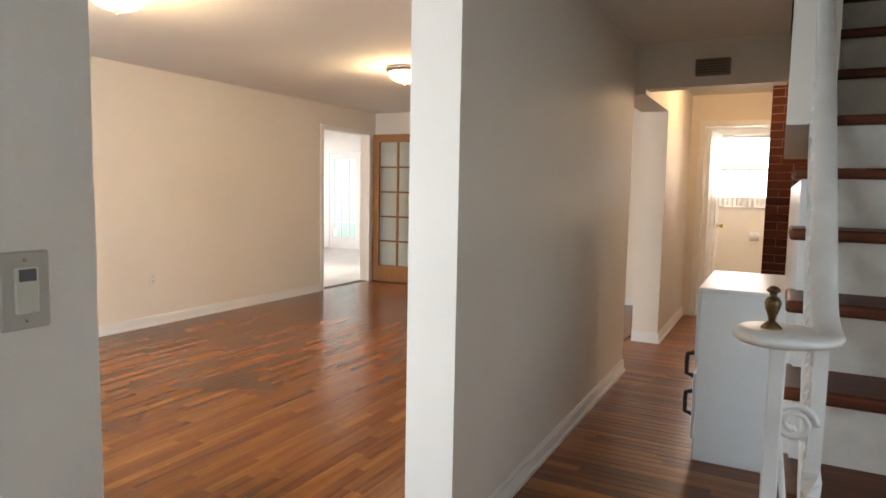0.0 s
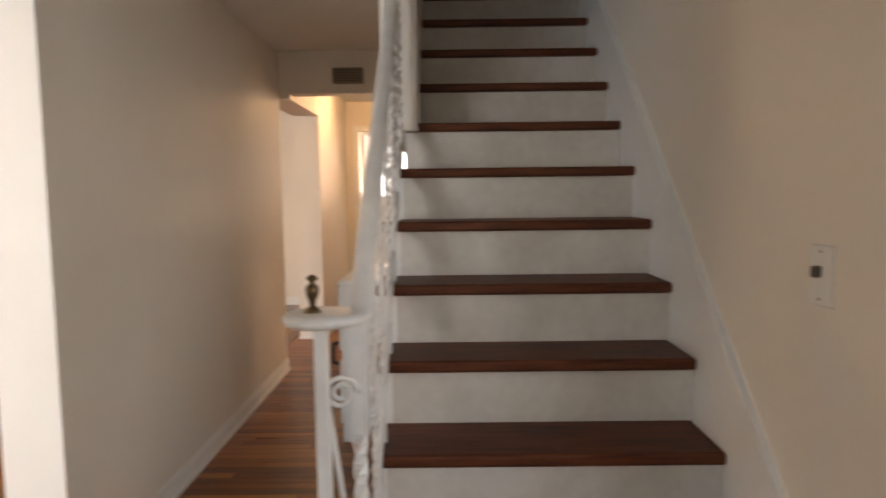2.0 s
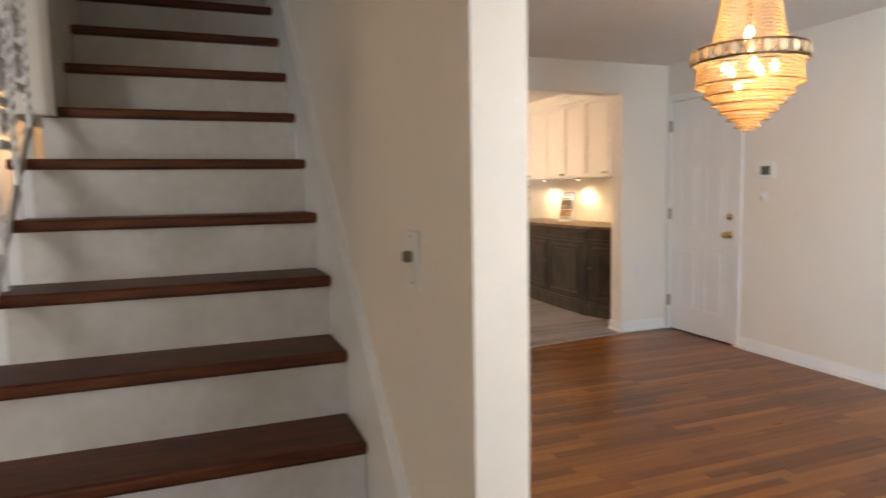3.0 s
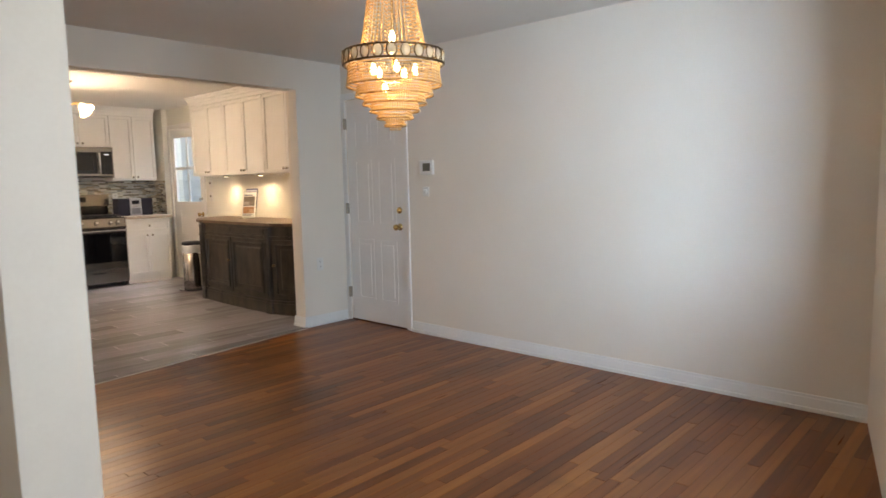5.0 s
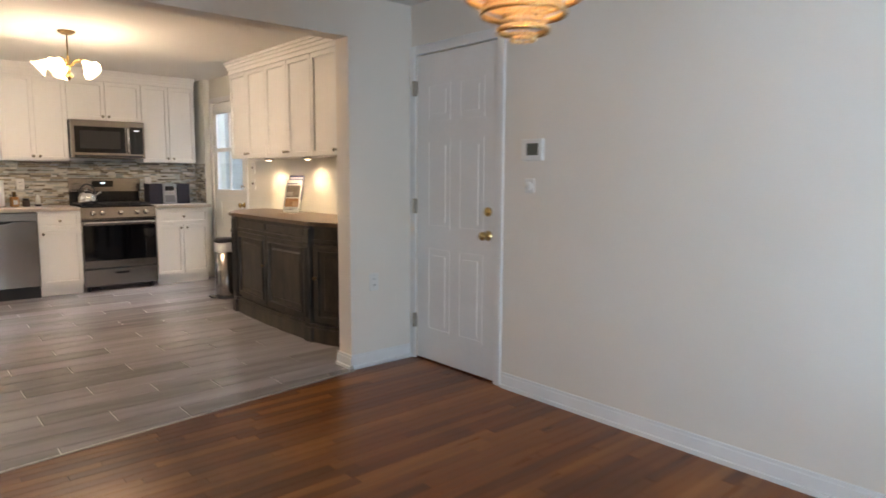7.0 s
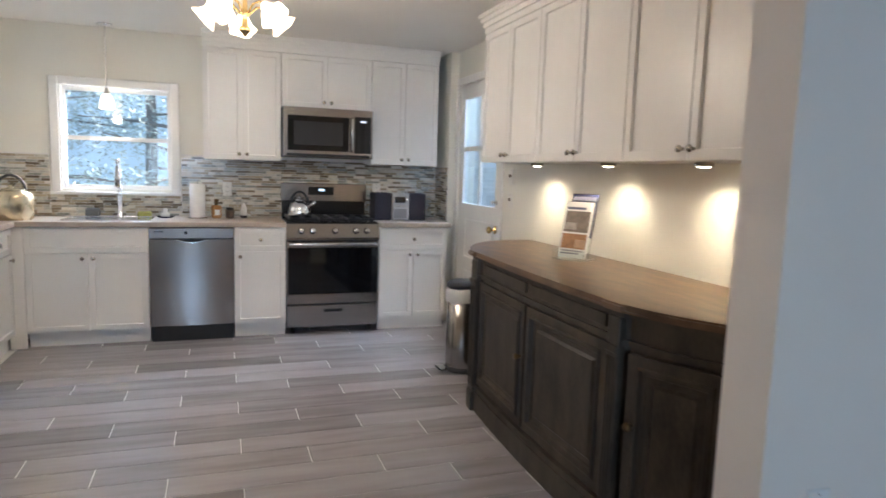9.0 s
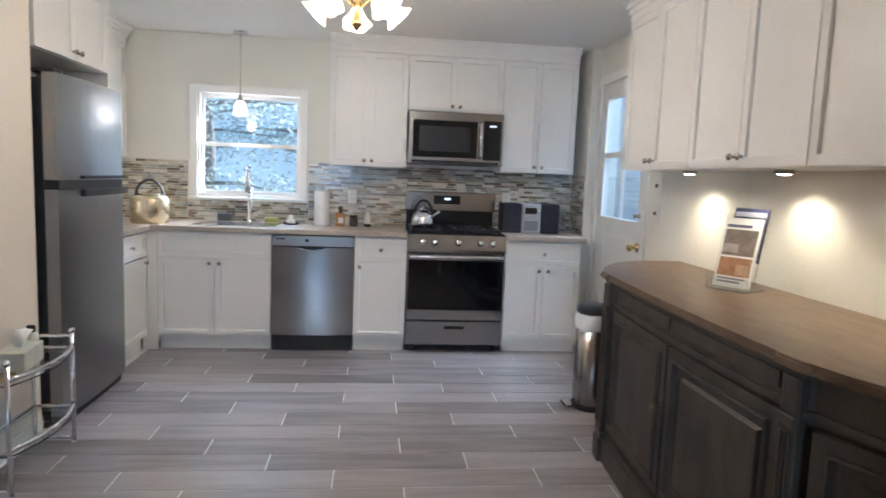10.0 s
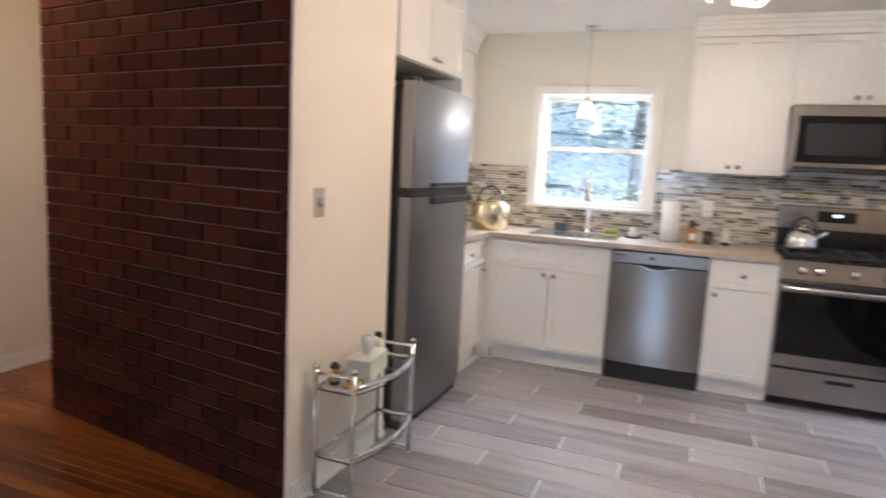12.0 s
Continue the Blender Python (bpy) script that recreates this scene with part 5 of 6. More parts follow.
part("jar", lathe(bmesh.new(), [(0, 0), (0.032, 0), (0.034, 0.05), (0.026, 0.066), (0, 0.066)], n=18), mottled("dark_spice", (0.07, 0.05, 0.04), (0.15, 0.11, 0.09), 30, 0.15, 0), jr)
part("lid", lathe(bmesh.new(), [(0, 0.066), (0.029, 0.066), (0.029, 0.086), (0, 0.087)], n=18), MATTEBLACK, jr)
dp_ = thing("soap_dispenser", "white soap dispenser with dark base", "dispenser", (3.06, 8.78, 0.917))
part("base", lathe(bmesh.new(), [(0, 0), (0.028, 0), (0.028, 0.02), (0, 0.02)], n=16), MATTEBLACK, dp_)
part("body", lathe(bmesh.new(), [(0, 0.0205), (0.026, 0.0205), (0.024, 0.075), (0.010, 0.12), (0, 0.125)], n=16), PLASTIC, dp_)
dsh = thing("dish", "dark dish holding a white scrubber by the sink", "dish", (2.46, 8.74, 0.917))
part("dish", lathe(bmesh.new(), [(0, 0), (0.05, 0), (0.07, 0.012), (0.066, 0.014), (0.045, 0.005), (0, 0.005)], n=24), mat("navy_ceramic", (0.02, 0.02, 0.05), 0.2), dsh)
part("scrubber", lathe(bmesh.new(), [(0, 0.006), (0.032, 0.006), (0.034, 0.035), (0.018, 0.045), (0.016, 0.075), (0, 0.078)], n=16), PLASTIC, dsh)
for x, lab, c in ((1.93, "small grey dish rack beside the sink", (0.12, 0.13, 0.14)), (2.30, "yellow green sponge by the faucet", (0.42, 0.42, 0.10))):
    o = solid("sponge" if "sponge" in lab else "dish_tray", bx(x - 0.05, 8.80, 0.9175, x + 0.05, 8.86, 0.96 if "sponge" in lab else 0.985, bev=0.008), mottled("scrub_%d" % int(x * 10), tuple(v * 0.7 for v in c), c, 30, 0.7), lab, "sponge" if "sponge" in lab else "tray")
# small box against the range, and outlets in the tiles
plate("outlet", "white outlet in the mosaic tiles", "outlet", (2.93, KYB - 0.012, 1.15), 0, "outlet", "wall outlets")
plate("outlet", "pale outlet in the mosaic tiles beside the range", "outlet", (4.22, KYB - 0.012, 1.17), 0, "outlet", "wall outlets")


# ---- hanging lamps ----
def chandelier(place):
    """Strung crystal chandelier: a tapering curtain of beads, a jewelled band and stepped tiers."""
    x, y, zb = place
    k_ = 0.845
    root = thing("chandelier", "gold crystal bead chandelier with jewelled band and tiers, lit", "chandelier", place)
    root.scale = (k_, k_, k_)
    bead = bmesh.new()
    bmesh.ops.create_icosphere(bead, subdivisions=1, radius=1.0)
    bv = [v.co.copy() for v in bead.verts]
    bf = [[v.index for v in f.verts] for f in bead.faces]
    bead.free()

    def beads(name, spots, r, label=""):
        vs, fs = [], []
        for c in spots:
            k = len(vs)
            vs += [Vector(c) + b * r for b in bv]
            fs += [[i + k for i in f] for f in bf]
        me = bpy.data.meshes.new(name)
        me.from_pydata(vs, [], fs)
        me.materials.append(CRYSTAL_GOLD)
        me.polygons.foreach_set("use_smooth", [True] * len(me.polygons))
        ob = new(name, me)
        ob.parent = root
        if label:
            ob["label"] = label
        return ob

    # stepped tiers of strung beads, each ending in a wider hoop
    for r, z0, z1 in ((0.250, 0.298, 0.199), (0.203, 0.190, 0.146), (0.164, 0.138, 0.100), (0.126, 0.093, 0.061), (0.088, 0.054, 0.022), (0.047, 0.014, -0.018)):
        steps = max(2, round((z0 - z1) / 0.0155))
        for i in range(steps + 1):
            z = z0 + (z1 - z0) * i / steps
            rr = r + 0.010 * (i / steps) ** 2
            n = max(12, int(math.tau * rr / 0.0135))
            beads("bead_string", [(rr * math.cos((k + 0.5 * (i % 2)) * math.tau / n), rr * math.sin((k + 0.5 * (i % 2)) * math.tau / n), z) for k in range(n)], 0.0066)
        hoop = r + 0.014
        part("tier_ring", tube(bmesh.new(), [(hoop * math.cos(a * math.tau / 40), hoop * math.sin(a * math.tau / 40), z1 - 0.006) for a in range(40)], 0.0042, 6, closed=True), BRASS, root)
    beads("bead_tassel", [(0.028 * math.cos(i * math.tau / 12), 0.028 * math.sin(i * math.tau / 12), -0.030 - 0.012 * k) for i in range(12) for k in range(2)], 0.006)
    # jewelled band
    for z in (0.306, 0.374):
        part("band", tube(bmesh.new(), [(0.274 * math.cos(a * math.tau / 48), 0.274 * math.sin(a * math.tau / 48), z) for a in range(48)], 0.006, 6, closed=True), BRONZE, root, "dark bronze band ring")
    nj = 24
    jm = bmesh.new()
    bmesh.ops.create_icosphere(jm, subdivisions=2, radius=1.0)
    for v in jm.verts:
        v.co = Vector((v.co.x * 0.012, v.co.y * 0.027, v.co.z * 0.032))
    jme = mesh_of("jewel", jm, CRYSTAL_PALE)
    for i in range(nj):
        a = i * math.tau / nj
        j = new("jewel", jme)
        j.parent = root
        j.matrix_basis = pose(0.275 * math.cos(a), 0.275 * math.sin(a), 0.341, 0, 0, math.degrees(a))
        part("jewel_frame", tube(bmesh.new(), [(0.279 * math.cos(a + 0.096 * math.cos(q)), 0.279 * math.sin(a + 0.096 * math.cos(q)), 0.341 + 0.036 * math.sin(q)) for q in [k * math.tau / 12 for k in range(12)]], 0.0042, 4, closed=True), BRONZE, root)
    # bead curtain rising to the crown
    top = (CZ - zb) / k_
    for i in range(40):
        a = i * math.tau / 40
        spots = []
        m = 26
        for k in range(m):
            u = k / (m - 1)
            r = 0.065 * (1 - u) ** 1.6 + 0.112
            spots.append((r * math.cos(a), r * math.sin(a), 0.405 + u * (top - 0.06 - 0.405)))
        beads("bead_strand", spots, 0.0068)
    part("crown", lathe(bmesh.new(), [(0.06, top - 0.05), (0.085, top - 0.055), (0.085, top - 0.035), (0.05, top - 0.02), (0.055, top - 0.001), (0, top - 0.001)], n=24), BRONZE, root)
    part("stem", tube(bmesh.new(), [(0, 0, 0.30), (0, 0, top - 0.03)], 0.008, 8), BRASS, root)
    for i, (a, r, z) in enumerate([(0.3, 0.12, 0.25), (1.55, 0.12, 0.25), (2.8, 0.12, 0.25), (4.1, 0.12, 0.25), (5.4, 0.12, 0.25), (0.9, 0.06, 0.42), (3.9, 0.06, 0.42), (2.2, 0.05, 0.16)]):
        c = (r * math.cos(a), r * math.sin(a))
        part("candle_bulb", lathe(bmesh.new(), [(0, z), (0.008, z), (0.016, z + 0.02), (0.017, z + 0.032), (0.009, z + 0.055), (0, z + 0.068)], *c, 12), LITBULB, root, "glowing candle bulb")
        part("arm", tube(bmesh.new(), [(0, 0, z - 0.03), (c[0] * 0.6, c[1] * 0.6, z - 0.04), (c[0], c[1], z)], 0.005, 6), BRASS, root)
    for dz, p in ((0.46, 4.0), (0.20, 4.0)):
        bulb("chandelier_light", (x, y, zb + dz * k_), p, (1.0, 0.68, 0.35), 0.03)
    return root


CRYSTAL_GOLD = mat("gold_crystal_bead", (0.80, 0.55, 0.26), 0.10)
CRYSTAL_PALE = glass("pale_crystal", (1.0, 0.86, 0.62), 0.12, 1.3)
CRYSTAL_PALE.node_tree.nodes["Principled BSDF"].inputs["Transmission Weight"].default_value = 0.45
chandelier((2.825, 1.715, 1.578))


def shade_chandelier(place):
    """Five-arm brass fitting with tulip glass shades."""
    x, y, zb = place
    top = CZ - zb
    root = thing("pendant_chandelier", "five-arm brass ceiling fitting with frosted tulip shades, lit", "chandelier", place)
    part("canopy", lathe(bmesh.new(), [(0, top - 0.001), (0.065, top - 0.001), (0.062, top - 0.012), (0.03, top - 0.03), (0, top - 0.03)], n=24), BRONZE, root)
    part("stem", tube(bmesh.new(), [(0, 0, 0.12), (0, 0, top - 0.02)], 0.006, 8), BRONZE, root)
    part("column", lathe(bmesh.new(), [(0, 0), (0.010, 0.006), (0.016, 0.018), (0.030, 0.028), (0.034, 0.042), (0.016, 0.056), (0.014, 0.10), (0.026, 0.115), (0.014, 0.135), (0.010, 0.19), (0, 0.20)], n=18), BRASS, root, "turned brass column")
    for i in range(5):
        a = i * math.tau / 5 + 0.35
        c, s = math.cos(a), math.sin(a)
        arm = part("arm", tube(bmesh.new(), [(0.02 * c, 0.02 * s, 0.11), (0.06 * c, 0.06 * s, 0.155), (0.11 * c, 0.11 * s, 0.165), (0.135 * c, 0.135 * s, 0.145)], 0.006, 8), BRASS, root)
        cup = [(0.012, 0.0), (0.02, 0.012), (0.036, 0.05), (0.05, 0.08), (0.072, 0.105)]
        bm = lathe(bmesh.new(), cup, 0, 0, 20, wave=lambda u, z: 1 + (0.10 * math.cos(u * math.tau * 5) if z > 0.07 else 0))
        sh_ = part("shade", bm, SHADE, root, "glowing frosted tulip shade")
        out = Vector((c * 0.75, s * 0.75, -0.66))
        sh_.matrix_basis = Matrix.Translation((0.135 * c, 0.135 * s, 0.150)) @ Vector((0, 0, 1)).rotation_difference(out).to_matrix().to_4x4()
        part("socket", lathe(bmesh.new(), [(0, 0), (0.014, 0), (0.016, 0.02), (0, 0.02)], 0.135 * c, 0.135 * s, 12), BRASS, root).location = (0, 0, 0.14)
        bulb("shade_light", (x + 0.23 * c, y + 0.23 * s, zb + 0.05), 14.0, (1.0, 0.86, 0.66), 0.09)
    return root


shade_chandelier((3.005, 6.70, 2.0))
pd = thing("pendant_lamp", "small frosted glass pendant lamp above the sink, lit", "pendant lamp", (2.06, 8.77, 1.75))
part("canopy", lathe(bmesh.new(), [(0, CZ - 1.751), (0.055, CZ - 1.751), (0.05, CZ - 1.765), (0, CZ - 1.775)], n=20), CHROME, pd)
part("cord", tube(bmesh.new(), [(0, 0, 0.15), (0, 0, CZ - 1.77)], 0.003, 6), CHROME, pd)
part("cap", lathe(bmesh.new(), [(0, 0.16), (0.012, 0.16), (0.02, 0.12), (0.022, 0.11), (0, 0.11)], n=16), CHROME, pd)
part("shade", lathe(bmesh.new(), [(0.02, 0.112), (0.04, 0.09), (0.05, 0.04), (0.052, 0.0), (0.045, 0.0), (0.0, 0.006)], n=24), SHADE, pd, "frosted glass shade, lit")
bulb("pendant_light", (2.06, 8.77, 1.70), 4, (1.0, 0.9, 0.75), 0.04)

# ---- bathroom, sunroom and outside ----
tp = thing("toilet_roll", "white toilet roll on a wall holder", "toilet roll", (-0.30, 8.60, 0.80))
part("roll", tube(bmesh.new(), [(-0.055, 0, 0), (0.055, 0, 0)], 0.055, 20), PLASTIC, tp)
part("holder", bx(-0.07, 0.0, -0.01, 0.07, 0.05, 0.01, bev=0.004), CHROME, tp)
vl = thing("valance", "sheer white gathered valance below the bathroom window", "curtain", (-0.46, 8.62, 1.20))
bm = bmesh.new()
n = 60
top_, bot = [], []
for i in range(n + 1):
    x = -0.36 + 0.72 * i / n
    yy = -0.03 + 0.012 * math.sin(i * 1.3)
    top_.append(bm.verts.new((x, yy, 0.10)))
    bot.append(bm.verts.new((x, yy * 1.2, -0.02 + 0.018 * math.sin(i * 0.9))))
for i in range(n):
    bm.faces.new((top_[i], top_[i + 1], bot[i + 1], bot[i]))
part("cloth", bm, mat("sheer_white", (0.8, 0.8, 0.78), 0.8), vl)
part("rod", tube(bmesh.new(), [(-0.38, -0.03, 0.10), (0.38, -0.03, 0.10)], 0.006, 8), CHROME, vl)

dr_ = thing("door_5", "white glazed sunroom door with fifteen panes", "door", (-8.75, 10.72, 0), 0, kind="structure")
for q in ((0, 0.01, 0.11, 2.05), (0.69, 0.01, 0.80, 2.05), (0.11, 0.01, 0.69, 0.24), (0.11, 1.93, 0.69, 2.05)):
    part("frame", bx(q[0], 0, q[1], q[2], 0.04, q[3]), TRIM, dr_)
for i in range(1, 5):
    part("glazing_bar", bx(0.11, 0.008, 0.24 + i * 0.338 - 0.01, 0.69, 0.032, 0.24 + i * 0.338 + 0.01), TRIM, dr_)
for x in (0.30, 0.50):
    part("glazing_bar", bx(x - 0.01, 0.006, 0.24, x + 0.01, 0.034, 1.93), TRIM, dr_)
g = part("pane", bx(0.11, 0.018, 0.24, 0.69, 0.022, 1.93), PANE, dr_)
g.visible_shadow = False
wall("wall_sunroom_end", [(-9.2, 10.72, 2.06, -5.35, 10.85, 2.6), (-9.2, 10.72, 0, -8.76, 10.85, 2.06), (-7.94, 10.72, 0, -7.86, 10.85, 2.06), (-6.9, 10.72, 0, -5.35, 10.85, 2.6)], "white sunroom end wall with openings", TRIM)

# flat panels whose glow stands in for sky and greenery and lights the sunroom
GLOW = glowing("sky_glow_panel", (0.90, 0.95, 1.0), 0.9)
SUNGLOW = glowing("garden_sky_glow", (0.90, 0.95, 1.0), 0.62)
HAZE_GLOW = glowing("haze_glow_panel", (0.58, 0.72, 0.80), 0.22)
GREENGLOW = glowing("greenery_glow_panel", (0.36, 0.50, 0.46), 0.22)
solid("backdrop_1", bx(-2.0, 9.6, -0.2, 0.9, 9.62, 3.0), GLOW, "flat glowing panel for the bright sky behind the bathroom window", "sky", "structure")
solid("backdrop_2", bx(-9.0, 12.2, -0.2, -3.0, 12.22, 4.0), SUNGLOW, "flat glowing panel for the bright sky behind the sunroom", "sky", "structure")
solid("backdrop_5", bx(-12.0, 12.2, -0.2, -9.0, 12.22, 4.0), GREENGLOW, "flat glowing green panel for the greenery behind the sunroom door", "garden", "structure")
solid("backdrop_3", bx(-11.0, 3.0, -0.2, -10.98, 12.2, 4.0), SUNGLOW, "flat glowing panel beside the sunroom that helps to light it", "sky", "structure")

# distant haze painted as an even bluish glow on a panel
solid("backdrop_4", bx(-14.0, 25.0, -0.3, 10.0, 25.05, 9.0), HAZE_GLOW, "flat bluish glowing panel for the haze beyond the garden", "distance", "structure")

# garden beyond the windows
# leaf colours lightened and greyed: outdoor haze put into the colour
LEAF = piece_material("hazed_foliage", [(0.0, (0.16, 0.21, 0.19)), (0.5, (0.24, 0.30, 0.28)), (1.0, (0.36, 0.42, 0.40))], 0.7, island=True, grain=(3, 3, 3), bump=0.1)
n_, l_, b_ = nodes(LEAF)
tr = n_.new("ShaderNodeBsdfTranslucent")
tr.inputs[0].default_value = (0.72, 0.84, 0.82, 1)
mx_ = n_.new("ShaderNodeMixShader")
mx_.inputs[0].default_value = 0.65
l_.new(b_.outputs[0], mx_.inputs[1])
l_.new(tr.outputs[0], mx_.inputs[2])
l_.new(mx_.outputs[0], n_["Material Output"].inputs[0])
# bark paled for haze as well
BARK = mottled("hazed_bark", (0.24, 0.225, 0.205), (0.34, 0.32, 0.30), 6, 0.9, 0.6)


def garden_tree(place, height, seed, label):
    rnd = random.Random(seed)
    root = thing("tree", label, "tree", place, 0, "garden trees")
    part("trunk", tube(bmesh.new(), [(0, 0, 0), (0.05, 0.02, height * 0.35), (-0.04, 0.05, height * 0.7), (0.02, 0, height * 0.95)], [0.16, 0.13, 0.08, 0.02], 9), BARK, root)
    tips = []
    for i in range(16):
        a, z = rnd.uniform(0, math.tau), height * rnd.uniform(0.18, 0.9)
        ln = (height - z) * rnd.uniform(0.30, 0.5) + 0.5
        e = Vector((math.cos(a) * ln, math.sin(a) * ln, z + rnd.uniform(-0.1, 0.25) * ln))
        part("limb", tube(bmesh.new(), [(0, 0, z), tuple(e * 0.5 + Vector((0, 0, z * 0.5 + 0.05))), tuple(e)], [0.045, 0.03, 0.01], 6), BARK, root)
        tips += [Vector((0, 0, z)).lerp(e, u) for u in (0.35, 0.55, 0.75, 0.9, 1.0)]
    vs, fs = [], []
    for t in tips:
        for k in range(90):
            c = t + Vector((rnd.gauss(0, 0.28), rnd.gauss(0, 0.28), rnd.gauss(0, 0.2)))
            d1 = Vector((rnd.uniform(-1, 1), rnd.uniform(-1, 1), rnd.uniform(-0.6, 0.6))).normalized() * rnd.uniform(0.03, 0.07)
            d2 = Vector((rnd.uniform(-1, 1), rnd.uniform(-1, 1), rnd.uniform(-0.6, 0.6))).normalized() * 0.02
            b = len(vs)
            vs += [c - d1, c + d2, c + d1, c - d2]
            fs.append((b, b + 1, b + 2, b + 3))
    me = bpy.data.meshes.new("crown")
    me.from_pydata(vs, [], fs)
    me.materials.append(LEAF)
    ob = new("crown", me)
    ob.parent = root
    return root


garden_tree((0.2, 15.0, -0.3), 5.5, 3, "dark green garden tree seen through the kitchen window")
garden_tree((2.3, 17.5, -0.3), 6.5, 5, "tall loose garden tree behind the lawn")
garden_tree((-1.5, 18.5, -0.3), 7.0, 8, "broad green garden tree at the fence")
garden_tree((1.2, 21.0, -0.3), 8.0, 11, "distant pale green tree beyond the lawn")
garden_tree((-0.6, 12.9, -0.3), 3.2, 21, "small garden tree near the house")
# made-up house wall, added to stop sun entering through the back door
nb = thing("sun_blocking_house", "made-up pale blue sided house that keeps the sun out of the back door", "house", (6.9, 8.0, -0.3))
part("wall", bx(0, -5, 0, 0.2, 5.5, 4.2), mottled("pale_blue_siding", (0.70, 0.74, 0.76), (0.78, 0.81, 0.82), 3, 0.6, 0.2, stretch=(1, 1, 8)), nb)
part("roof", extrude_poly(bmesh.new(), [(-0.4, 4.2), (2.5, 5.8), (2.5, 5.9), (-0.4, 4.35)], -3.2, 14.0, "y"), mat("roof_grey", (0.10, 0.10, 0.11), 0.9), nb).location = (0, -8, 0)

# ---- pieces of floors, bricks and tiles ----
def piece_mesh(name, w, h, mat_, bev=0.0012):
    """A unit-long strip with eased top edges; y is its width."""
    bm = bmesh.new()
    b = bev
    v = [bm.verts.new(p) for p in ((0, 0, -h), (1, 0, -h), (1, w, -h), (0, w, -h), (0, 0, -b), (1, 0, -b), (1, w, -b), (0, w, -b), (b, b, 0), (1 - b, b, 0), (1 - b, w - b, 0), (b, w - b, 0))]
    for f in ((4, 5, 9, 8), (5, 6, 10, 9), (6, 7, 11, 10), (7, 4, 8, 11), (8, 9, 10, 11), (0, 1, 5, 4), (1, 2, 6, 5), (2, 3, 7, 6), (3, 0, 4, 7)):
        bm.faces.new([v[i] for i in f])
    return mesh_of(name, bm, mat_)


def strip_floor(parent, x0, x1, y0, y1, along, width, lens, material, gap, name, near, seed, limit=300):
    """Strips laid row by row; those inside the stretch `near` are single objects, the rest one joined mesh."""
    rnd = random.Random(seed)
    me = piece_mesh(name, width - gap, 0.01, material)
    u0, u1, v0, v1 = (x0, x1, y0, y1) if along == "x" else (y0, y1, x0, x1)
    rows = int(math.ceil((v1 - v0) / width))
    rest, count = [], 0
    for r in range(rows):
        v = v0 + r * width
        w = min(width, v1 - v)
        if w < 0.012:
            continue
        u = u0 - rnd.uniform(0, lens[1])
        while u < u1:
            ln = rnd.uniform(*lens)
            a, b = max(u, u0), min(u + ln, u1)
            u += ln
            if b - a < 0.02:
                continue
            cx, cy = ((a + b) / 2, v) if along == "x" else (v, (a + b) / 2)
            place = (a, v) if along == "x" else (v, a)
            lift = rnd.uniform(-0.0004, 0.0004)
            inside = near[0] <= cx <= near[1] and near[2] <= cy <= near[3]
            if inside and count < limit:
                ob = new(name, me)
                ob.parent = parent
                sy = (w - gap) / (width - gap)
                if along == "x":
                    ob.matrix_basis = Matrix.Translation((a, v, lift)) @ Matrix.Diagonal((b - a - gap, sy, 1, 1))
                else:
                    ob.matrix_basis = Matrix.Translation((v + w - gap, a, lift)) @ Matrix.Rotation(math.pi / 2, 4, "Z") @ Matrix.Diagonal((b - a - gap, sy, 1, 1))
                count += 1
            else:
                rest.append((a, b - gap, v, v + w - gap, lift))
    vs, fs = [], []
    for a, b, c, d, lift in rest:
        k = len(vs)
        e = 0.0012
        for p in ((a, c, -e), (b, c, -e), (b, d, -e), (a, d, -e), (a + e, c + e, 0), (b - e, c + e, 0), (b - e, d - e, 0), (a + e, d - e, 0)):
            q = (p[0], p[1]) if along == "x" else (p[1], p[0])
            vs.append((q[0], q[1], p[2] + lift))
        for f in ((4, 5, 6, 7), (0, 1, 5, 4), (1, 2, 6, 5), (2, 3, 7, 6), (3, 0, 4, 7)):
            g_ = [k + i for i in f]
            fs.append(g_ if along == "x" else g_[::-1])
    if rest:
        me2 = bpy.data.meshes.new(name + "_rest")
        me2.from_pydata(vs, [], fs)
        me2.materials.append(REST[material.name])
        ob = new(name + "_rest", me2)
        ob.parent = parent
        ob["kind"] = "stuff"
    return count


REST = {
    "oak_strip": piece_material("oak_strip_far", [(0.0, (0.050, 0.011, 0.002)), (0.3, (0.152, 0.041, 0.008)), (0.65, (0.255, 0.083, 0.018)), (1.0, (0.41, 0.162, 0.043))],
                                0.29, island=True, grain=(2.2, 38, 20), bump=0.05, tilt=0.62, spec=0.36, blotch=(1.2, 0.54, 0.70, 0.6, (0.040, 0.012, 0.005))),
    "oak_strip_lengthwise": piece_material("oak_lengthwise_far", [(0.0, (0.060, 0.015, 0.003)), (0.3, (0.165, 0.048, 0.010)), (0.65, (0.25, 0.083, 0.019)), (1.0, (0.37, 0.150, 0.040))],
                                           0.20, island=True, grain=(38, 2.2, 20), bump=0.05, tilt=0.85, spec=0.4, blotch=(1.3, 0.54, 0.70, 0.8, (0.040, 0.014, 0.006))),
}
strip_floor(floor_dining, HXL, DX, -1.8, TY, "x", 0.057, (0.35, 1.3), OAKX, 0.0007, "floor_strip", (1.9, DX, 1.0, TY), 1)
strip_floor(floor_hall, -1.2, KL, TY, 6.95, "x", 0.057, (0.35, 1.3), OAKX, 0.0007, "floor_strip", (-1.2, 0.2, TY, 6.0), 2)
